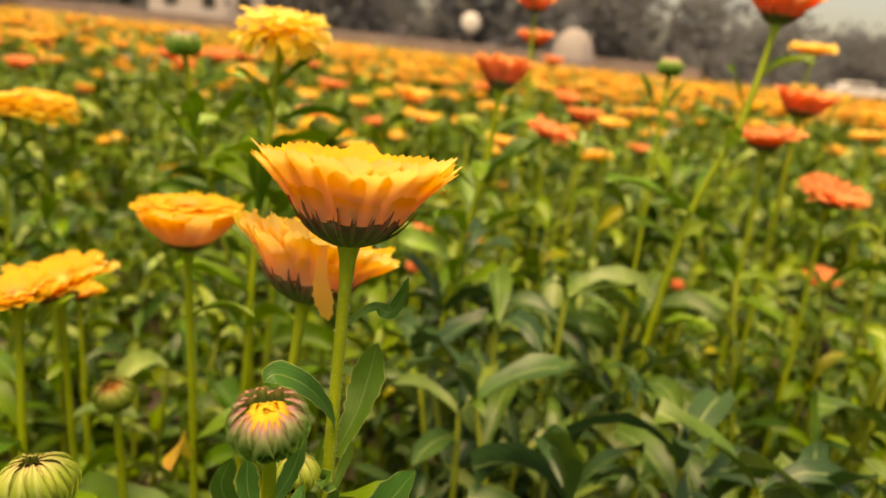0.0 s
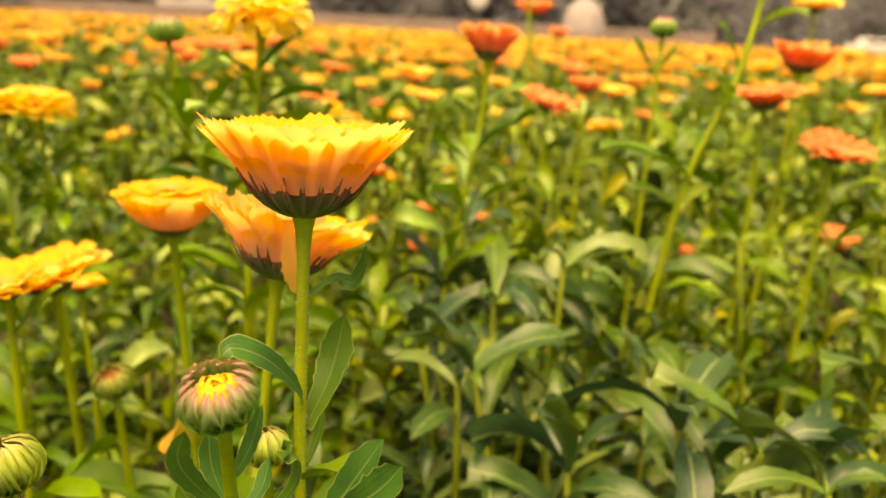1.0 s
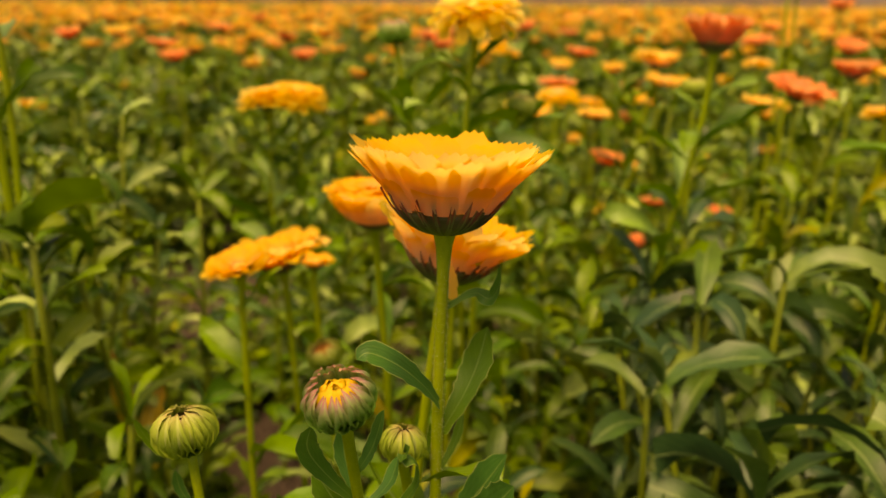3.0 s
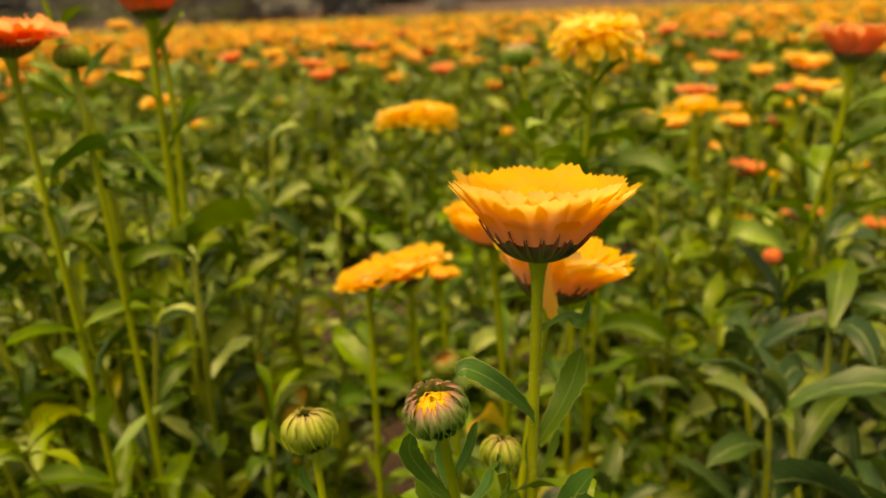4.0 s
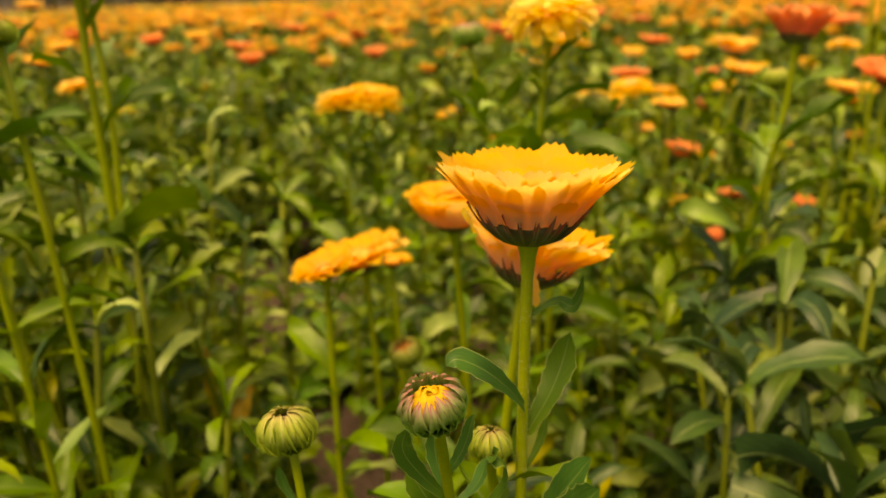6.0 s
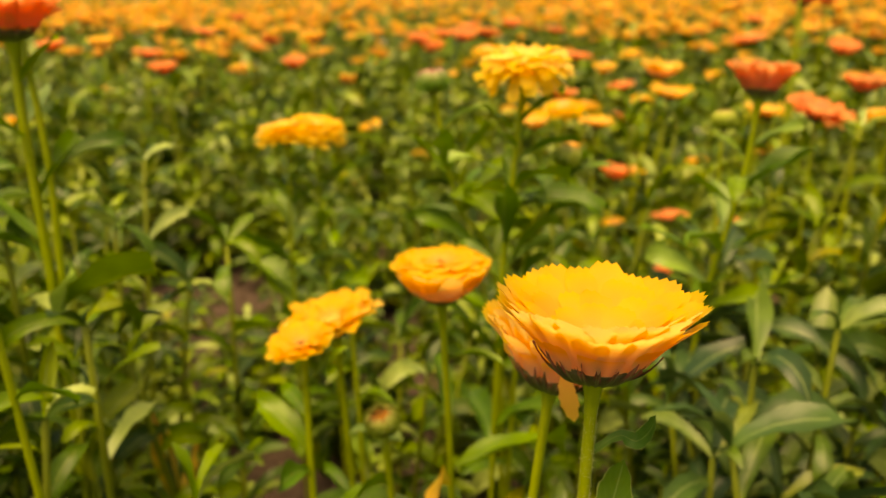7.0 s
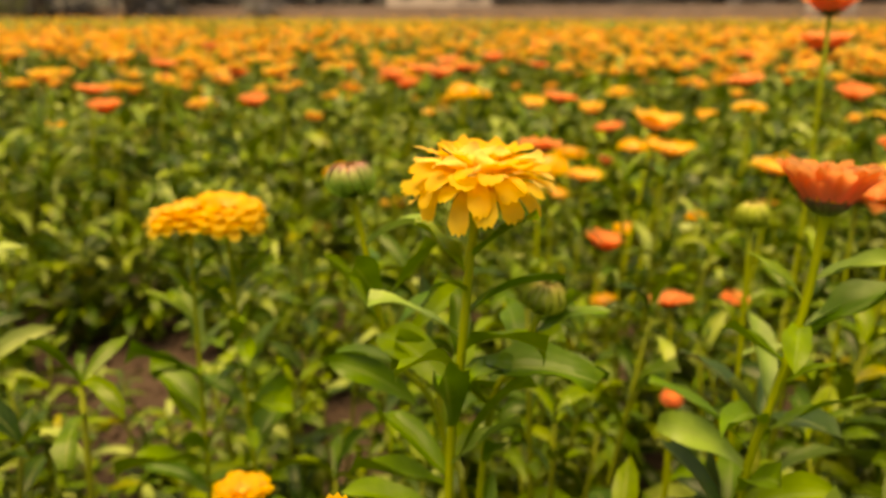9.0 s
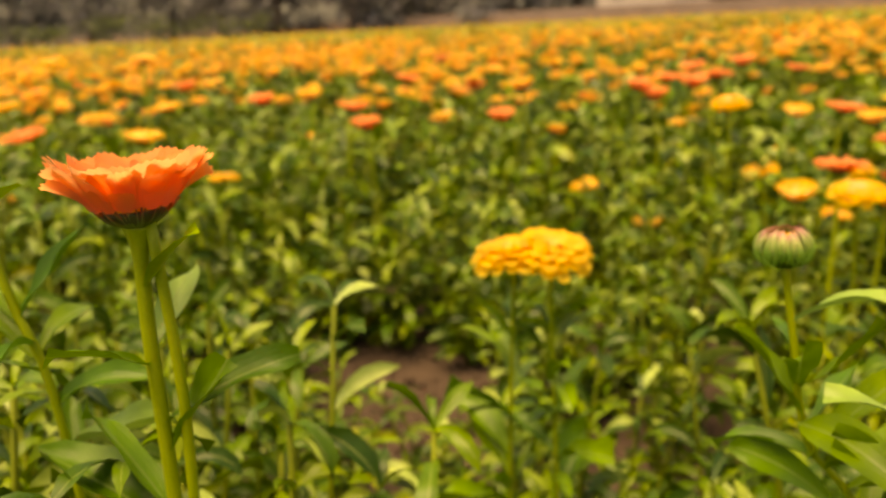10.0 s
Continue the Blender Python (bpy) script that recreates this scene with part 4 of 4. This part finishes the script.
def spread_out(name, g, poses, mat, label, category):
    """One mesh of many whole plants, each at its own pose."""
    v = np.c_[np.array(g.v), np.ones(len(g.v))]
    pts = np.concatenate([(v @ np.array(m).T)[:, :3] for m in poses])
    sizes, loops = np.array([len(q) for q in g.f]), np.concatenate([np.array(q) for q in g.f])
    return bulk(name, pts, sizes, loops, np.array(g.u), len(poses), len(g.v), mat, label, category)


def bulk(name, pts, sizes, loops, u, n, each, mat, label, category):
    every = (loops[None] + (np.arange(n) * each)[:, None]).ravel()
    starts = np.concatenate([[0], np.cumsum(np.tile(sizes, n))[:-1]])
    me = bpy.data.meshes.new(name)
    me.vertices.add(len(pts))
    me.vertices.foreach_set("co", pts.astype(np.float32).ravel())
    me.loops.add(len(every))
    me.loops.foreach_set("vertex_index", every.astype(np.int32))
    me.polygons.add(len(starts))
    me.polygons.foreach_set("loop_start", starts.astype(np.int32))
    layer = me.uv_layers.new(name="UVMap")
    layer.data.foreach_set("uv", np.tile(u, (n, 1))[every].astype(np.float32).ravel())
    me.materials.append(mat)
    me.update(calc_edges=True)
    me.validate()
    return tagged(new(name, me), label, category, kind="stuff")


def plant_kind(seed, height, stems, leaf_length=0.085, mat=LEAF):
    root = thing("marigold_plant", (0, 0, 0), "leafy green marigold plant without flowers in the bed", "plant", "marigold plants")
    wood, green = leafy_plant(seed, height, stems, True, 0.1, leaf_length)
    part("branching_stem", wood, FIELD_STEM, root)
    part("foliage", green, mat, root)
    return root


NEAR_KINDS = [plant_kind(200 + i, 0.22 + 0.019 * i, 6 + i % 3, 0.056 + 0.01 * (i % 3)) for i in range(8)]
GAPS = [(-0.77, 0.87, 0.155), (-0.7, 0.79, 0.12), (0.43, 0.98, 0.09), (0.02, 0.1, 0.07), (-0.29, 0.13, 0.1), (-0.38, 0.19, 0.09)]


def gapped(x, y):
    return any((x - a) ** 2 + (y - b) ** 2 < r * r for a, b, r in GAPS)


def stunted(x, y):
    """Low young plants in the strip beside the bare soil."""
    t = max(0.0, min(1.0, ((x + 0.42) * -0.24 + (y - 0.52) * 0.22) / (0.24 ** 2 + 0.22 ** 2)))
    return math.hypot(x + 0.42 + 0.24 * t, y - 0.52 - 0.22 * t) < 0.09


TALL_KINDS = [plant_kind(240 + i, 0.33 + 0.02 * i, 5, 0.046) for i in range(2)]
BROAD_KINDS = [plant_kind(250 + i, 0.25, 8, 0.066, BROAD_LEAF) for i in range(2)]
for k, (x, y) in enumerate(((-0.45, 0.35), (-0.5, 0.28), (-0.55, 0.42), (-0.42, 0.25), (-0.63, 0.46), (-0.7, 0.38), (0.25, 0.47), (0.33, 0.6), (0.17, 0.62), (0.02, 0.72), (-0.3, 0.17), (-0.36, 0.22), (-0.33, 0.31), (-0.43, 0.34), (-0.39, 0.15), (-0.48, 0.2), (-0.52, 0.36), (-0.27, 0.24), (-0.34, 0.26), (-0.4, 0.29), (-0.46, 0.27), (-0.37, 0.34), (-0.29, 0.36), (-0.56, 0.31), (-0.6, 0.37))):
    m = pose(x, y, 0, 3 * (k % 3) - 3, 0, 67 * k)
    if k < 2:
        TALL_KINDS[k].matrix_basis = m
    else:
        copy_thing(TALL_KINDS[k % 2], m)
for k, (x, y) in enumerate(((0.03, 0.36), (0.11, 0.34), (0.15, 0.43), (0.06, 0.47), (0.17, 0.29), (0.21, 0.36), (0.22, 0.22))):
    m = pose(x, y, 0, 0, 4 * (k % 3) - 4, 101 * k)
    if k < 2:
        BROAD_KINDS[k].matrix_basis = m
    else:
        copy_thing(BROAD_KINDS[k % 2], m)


def fill_bed():
    """Plants singly where the camera passes, joined further off."""
    rnd = random.Random(11)
    first = list(NEAR_KINDS)
    far = [[] for _ in range(4)]
    step = 0.12
    j, singles = -7, 0
    while j * step < 5.6:
        i = -46
        while i * step < 4.2:
            x, y = (i + rnd.uniform(-0.42, 0.42)) * step, (j + rnd.uniform(-0.42, 0.42)) * step
            i += 1
            d = math.hypot(x, y)
            keep = 1.0 if d < 1.35 else (0.66 if d < 2.5 else 0.42)
            angle = math.degrees(math.atan2(-x, y))
            if d > 5.5 or gapped(x, y) or rnd.random() > keep or (d > 0.75 and not -42 < angle < 80):
                continue
            s = rnd.uniform(0.8, 1.15) * (0.8 if d < 0.45 else 0.93)
            m = Matrix.Translation((x, y, rise(x, y))) @ Matrix.Rotation(rnd.uniform(0, 6.28), 4, "Z") @ Matrix.Rotation(rnd.gauss(0, 0.08), 4, "X") @ Matrix.Diagonal((s, s, s * rnd.uniform(0.9, 1.15) * (0.5 if stunted(x, y) else 1.0), 1))
            if d < 1.45 and singles < 300:
                singles += 1
                if first:
                    first.pop().matrix_basis = m
                else:
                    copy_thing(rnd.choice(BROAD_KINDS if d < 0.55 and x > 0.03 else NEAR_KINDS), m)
            else:
                far[rnd.randrange(4)].append(m)
        j += 1
    for k, poses in enumerate(far):
        wood, green = leafy_plant(300 + k, 0.22 + 0.02 * k, 7, False, 0.12, 0.09)
        spread_out("field_stems", wood, poses, FIELD_STEM, "green stems of the plants further into the field", "stems")
        spread_out("field_leaves", green, poses, LEAF, "green leaves of the plants further into the field", "foliage")


fill_bed()


def clods():
    rnd = random.Random(17)
    g = Geo()
    for k in range(150):
        x, y, r = rnd.gauss(-0.76, 0.1), rnd.gauss(0.84, 0.1), rnd.uniform(0.003, 0.011)
        lump = lathe([(r * 0.6, -r * 0.6), (r, 0), (r * 0.85, r * 0.45), (r * 0.3, r * 0.7)], 7, 3, 0.15)
        g.join(lump, pose(x, y, rise(x, y) + r * 0.3, rnd.uniform(-30, 30), rnd.uniform(-30, 30), rnd.uniform(0, 360)))
    return g


tagged(part("soil_clods", clods(), SOIL), "small dry clods on the bare soil", "soil", kind="stuff")

# ---- the rest of the field, too many to count ----


def scatter(name, g, spots, mat, label, category):
    """One mesh of many small copies: spots are (x, y, z, size, turn, tilt)."""
    v, s = np.array(g.v), np.array(spots)
    c, d, ct, st = np.cos(s[:, 4]), np.sin(s[:, 4]), np.cos(s[:, 5]), np.sin(s[:, 5])
    x, y, z = v[:, 0][None] * s[:, 3:4], v[:, 1][None] * s[:, 3:4], v[:, 2][None] * s[:, 3:4]
    y, z = y * ct[:, None] - z * st[:, None], y * st[:, None] + z * ct[:, None]
    x, y = x * c[:, None] - y * d[:, None], x * d[:, None] + y * c[:, None]
    pts = np.stack([x + s[:, 0:1], y + s[:, 1:2], z + s[:, 2:3]], -1).reshape(-1, 3)
    sizes, loops = np.array([len(q) for q in g.f]), np.concatenate([np.array(q) for q in g.f])
    return bulk(name, pts, sizes, loops, np.array(g.u), len(spots), len(v), mat, label, category)


def head_low(rings, segs, sides=7):
    """A small flower head of few faces."""
    rnd = random.Random(5)
    g = Geo()
    for n, r, z, length, width, e0, e1 in rings:
        for k in range(n):
            g.join(blade(length, width, segs, 1, (e0, e1), "petal", 0, 0, 0, rnd), around(r, z, 6.28 * (k + 0.3 * r * 100) / n))
    return g.join(lathe([(0.0105, 0.002), (0.0075, 0.011), (0.001, 0.0125)] if sides > 5 else [(0.0105, 0.002), (0.003, 0.0125)], sides))


def field_spots(seed, count, near, far, low, high, size, left=78, right=-44, power=1.0):
    """Places scattered over a ring sector of the field, thinned in patches."""
    rnd = random.Random(seed)
    out = []
    while len(out) < count:
        d = (near ** (2 * power) + rnd.random() * (far ** (2 * power) - near ** (2 * power))) ** (0.5 / power)
        a = radians(rnd.uniform(right, left))
        x, y = -d * math.sin(a), d * math.cos(a)
        if y > 46:
            continue
        patch = noise.noise((x * 0.9, y * 0.9, seed))
        if rnd.random() > 0.75 + patch:
            continue
        out.append((x, y, rnd.uniform(low, high), size * rnd.uniform(0.8, 1.25), rnd.uniform(0, 6.28), rnd.gauss(0, 0.16)))
    return out


MID_HEAD = head_low([(14, 0.009, 0.006, 0.02, 0.0095, 28, 0), (11, 0.007, 0.0095, 0.016, 0.009, 50, 20)], 2)
FAR_HEAD = head_low([(7, 0.007, 0.006, 0.021, 0.017, 25, 5)], 1, 5)
scatter("field_flowers_middle", MID_HEAD, field_spots(1, 260, 2.0, 3.2, 0.29, 0.4, 1.15) + field_spots(2, 2200, 3.0, 7.0, 0.3, 0.42, 1.25, power=0.7), FIELD_YELLOW, "dense yellow and orange marigold heads across the field", "flowers")
scatter("field_flowers_far", FAR_HEAD, field_spots(3, 5400, 6.5, 16.0, 0.3, 0.42, 1.15, power=0.7) + field_spots(4, 5600, 15.0, 62.0, 0.3, 0.45, 1.4, power=0.6), FIELD_YELLOW, "far carpet of yellow marigold heads", "flowers")
BEHIND = dict(left=316, right=78, power=0.9)
scatter("field_flowers_around", FAR_HEAD, field_spots(12, 1500, 0.9, 7.0, 0.28, 0.4, 1.2, **BEHIND), FIELD_YELLOW, "yellow marigold heads on the near side of the field", "flowers")
TUFT = Geo()
tuft_rnd = random.Random(9)
for k in range(12):
    TUFT.join(blade(0.1, 0.026, 2, 1, (tuft_rnd.uniform(40, 80), tuft_rnd.uniform(-20, 50)), "leaf", 0, 0, 0, tuft_rnd), around(0.02, tuft_rnd.uniform(0.1, 0.22), 6.28 * k / 12 + tuft_rnd.random()))
scatter("field_foliage_around", TUFT, field_spots(13, 2600, 0.7, 7.5, -0.04, 0.0, 1.7, **BEHIND), LEAF, "green leaves on the near side of the field", "foliage")
scatter("field_foliage", TUFT, field_spots(5, 1500, 4.0, 8.0, -0.02, 0.05, 1.1, power=0.8) + field_spots(6, 2500, 7.5, 20.0, -0.02, 0.06, 1.3, power=0.7), LEAF, "green leaves of the field between the flowers", "foliage")


def canopy_sheet():
    g = Geo()
    rows, cols = 70, 90
    pts = []
    for j in range(rows):
        d = 6.0 * (60 / 6.0) ** (j / (rows - 1))
        for i in range(cols):
            a = radians(-46 + 126 * i / (cols - 1))
            x, y = -d * math.sin(a), d * math.cos(a)
            z = (0.2 if j else 0.0) + 0.05 * noise.noise((x * 1.7, y * 1.7, 2))
            pts.append((x, min(y, 46.0), z))
    return g.add(pts, [(j * cols + i, j * cols + i + 1, (j + 1) * cols + i + 1, (j + 1) * cols + i) for j in range(rows - 1) for i in range(cols - 1)], [(p[0], p[1]) for p in pts])


tagged(part("field_canopy", canopy_sheet(), CANOPY), "closed green and yellow canopy of the far flower field", "foliage", kind="stuff")

# ---- beyond the field ----


def box(size, at, bevel=0.02):
    bm = bmesh.new()
    bmesh.ops.create_cube(bm, size=1.0, matrix=Matrix.Translation(at) @ Matrix.Diagonal((*size, 1)))
    bmesh.ops.bevel(bm, geom=bm.edges[:], offset=bevel, segments=1, affect="EDGES")
    g = Geo()
    bm.verts.index_update()
    g.add([v.co.copy() for v in bm.verts], [tuple(v.index for v in q.verts) for q in bm.faces], [(v.co.x, v.co.z) for v in bm.verts])
    bm.free()
    return g


track = part("road", box((190, 6, 0.06), (-30, 50, 0.03)), DUST, smooth=False)
tagged(track, "pale dusty track along the field's far edge", "track", kind="structure")
wall = part("wall_far", box((150, 0.3, 1.1), (-62, 56, 0.55)), BRICKWORK, smooth=False)
tagged(wall, "low brown boundary wall behind the field", "wall", kind="structure")


def farm_house(at, turn):
    root = thing("farm_house", at, "white-plastered low building behind the field", "house")
    root.rotation_euler = (0, 0, radians(turn))
    part("wall", box((9, 6, 4.2), (0, 0, 2.1)), PLASTER, root, smooth=False)
    part("roof", box((9.8, 6.8, 0.25), (0, 0, 4.33)), BRICKWORK, root, smooth=False)
    part("plinth", box((9.2, 6.2, 0.9), (0, 0, 0.45)), BRICKWORK, root, "dark plinth", smooth=False)
    for x in (-2.8, 0.2, 3.0):
        w = part("window", box((1.1, 0.12, 1.2), (x, -3.02, 2.4)), BRICKWORK, root, smooth=False)
        part("pane", box((0.9, 0.05, 1.0), (x, -3.09, 2.4)), DARK_GLASS, w, smooth=False)
    return root


farm_house((-26.8, 64, 0), 14)


def parked_car(at, turn):
    root = thing("parked_car", at, "low white car parked at the field's far edge", "car")
    root.rotation_euler = (0, 0, radians(turn))
    part("body", box((4.3, 1.7, 0.62), (0, 0, 0.6), 0.12).join(box((2.4, 1.5, 0.5), (-0.2, 0, 1.12), 0.16)), PAINT, root, smooth=False)
    for s in (-1, 1):
        part("side_window", box((1.9, 0.04, 0.28), (-0.2, 0.75 * s, 1.14)), DARK_GLASS, root, smooth=False)
        for x in (-1.35, 1.35):
            wheel = lathe([(0.2, -0.1), (0.31, -0.1), (0.31, 0.1), (0.2, 0.1)], 16).moved(Matrix.Translation((x, 0.8 * s, 0.31)) @ Matrix.Rotation(math.pi / 2, 4, "X"))
            part("wheel", wheel, RUBBER, root)
    return root


parked_car((26.5, 62, 0), 4)


def covered_heap(at):
    root = thing("covered_heap", at, "rounded heap under a pale tarpaulin", "heap")
    prof = [(1.5, 0.0), (1.45, 0.8), (1.3, 1.6), (1.0, 2.3), (0.5, 2.7), (0.05, 2.8)]
    part("tarpaulin", lathe(prof, 20, 5, 0.06), TARP, root)
    part("straw_base", lathe([(1.62, 0.0), (1.58, 0.25), (1.2, 0.3)], 20, 7, 0.03), DUST, root)
    return root


covered_heap((3.4, 52, 0))


def round_sign(at):
    root = thing("round_sign", at, "round white plate on a post", "sign")
    part("post", tube([(0, 0, 0), (0, 0, 1.2), (0, 0, 2.2)], 0.05, 0.05, 8, 2), BARK, root)
    part("plate", lathe([(0.02, -0.03), (0.6, -0.03), (0.62, 0.0), (0.6, 0.03), (0.02, 0.03)], 24).moved(Matrix.Translation((0, -0.1, 2.4)) @ Matrix.Rotation(math.pi / 2, 4, "X")), PAINT, root)
    return root


round_sign((-3.5, 50, 0))


def tree(at, height, width, seed):
    rnd = random.Random(seed)
    root = thing("tree", at, "grey-blue tree beyond the field, distance haze put into its colour", "tree", "trees beyond the field")
    trunk = tube([(0, 0, -0.2), (0.1, 0, height * 0.3), (0, 0.1, height * 0.75)], 0.035 * height, 0.012 * height, 8, 3)
    leaves = Geo()
    for k in range(9):
        a, h = rnd.uniform(0, 6.28), height * rnd.uniform(0.25, 0.65)
        tip = Vector((math.cos(a) * width * 0.4, math.sin(a) * width * 0.4, h + height * rnd.uniform(0.1, 0.25)))
        trunk.join(tube([(0, 0, h), (tip * 0.5) + Vector((0, 0, h * 0.5)), tip], 0.01 * height, 0.004 * height, 5, 2))
    for c in range(44):
        a, e, r = rnd.uniform(0, 6.28), rnd.random(), rnd.uniform(0.3, 1.0)
        centre = Vector((math.cos(a) * width / 2 * r * (1 - 0.5 * e), math.sin(a) * width / 2 * r * (1 - 0.5 * e), height * (0.07 + 0.85 * e)))
        size = width * rnd.uniform(0.13, 0.24)
        for q in range(36):
            p = centre + Vector((rnd.gauss(0, 0.5), rnd.gauss(0, 0.5), rnd.gauss(0, 0.4))) * size
            m = Matrix.Translation(p) @ Euler((rnd.uniform(0, 6.28), rnd.uniform(0, 6.28), 0)).to_matrix().to_4x4()
            L = height * rnd.uniform(0.055, 0.1)
            leaves.join(blade(L, L * 0.6, 2, 1, (0, -30), "leaf", 0, 0, 0, rnd), m)
    part("trunk", trunk, BARK, root)
    part("crown", leaves, HAZY_TREE_LEAF, root)
    return root


def hedge():
    """A clipped row of dark shrubs at the side of the field, of many small leaves."""
    rnd = random.Random(91)
    root = thing("hedge", (-26.0, 14.0, 0), "dark green row of shrubs beside the field", "hedge")
    leaves = Geo()
    for k in range(34):
        s = k / 33
        foot = Vector((2.6 - 7.5 * s + rnd.gauss(0, 0.2), 4.6 - 9.5 * s + rnd.gauss(0, 0.3), 0))
        top = rnd.uniform(0.95, 1.4)
        for q in range(70):
            p = foot + Vector((rnd.gauss(0, 0.26), rnd.gauss(0, 0.26), top * rnd.random() ** 0.7))
            L = rnd.uniform(0.14, 0.24)
            leaves.join(blade(L, L * 0.55, 2, 1, (rnd.uniform(0, 70), -30), "leaf", 0, 0, 0, rnd), Matrix.Translation(p) @ Matrix.Rotation(rnd.uniform(0, 6.28), 4, "Z"))
    part("foliage", leaves, HEDGE_LEAF, root)
    return root


hedge()
tree_rnd = random.Random(77)
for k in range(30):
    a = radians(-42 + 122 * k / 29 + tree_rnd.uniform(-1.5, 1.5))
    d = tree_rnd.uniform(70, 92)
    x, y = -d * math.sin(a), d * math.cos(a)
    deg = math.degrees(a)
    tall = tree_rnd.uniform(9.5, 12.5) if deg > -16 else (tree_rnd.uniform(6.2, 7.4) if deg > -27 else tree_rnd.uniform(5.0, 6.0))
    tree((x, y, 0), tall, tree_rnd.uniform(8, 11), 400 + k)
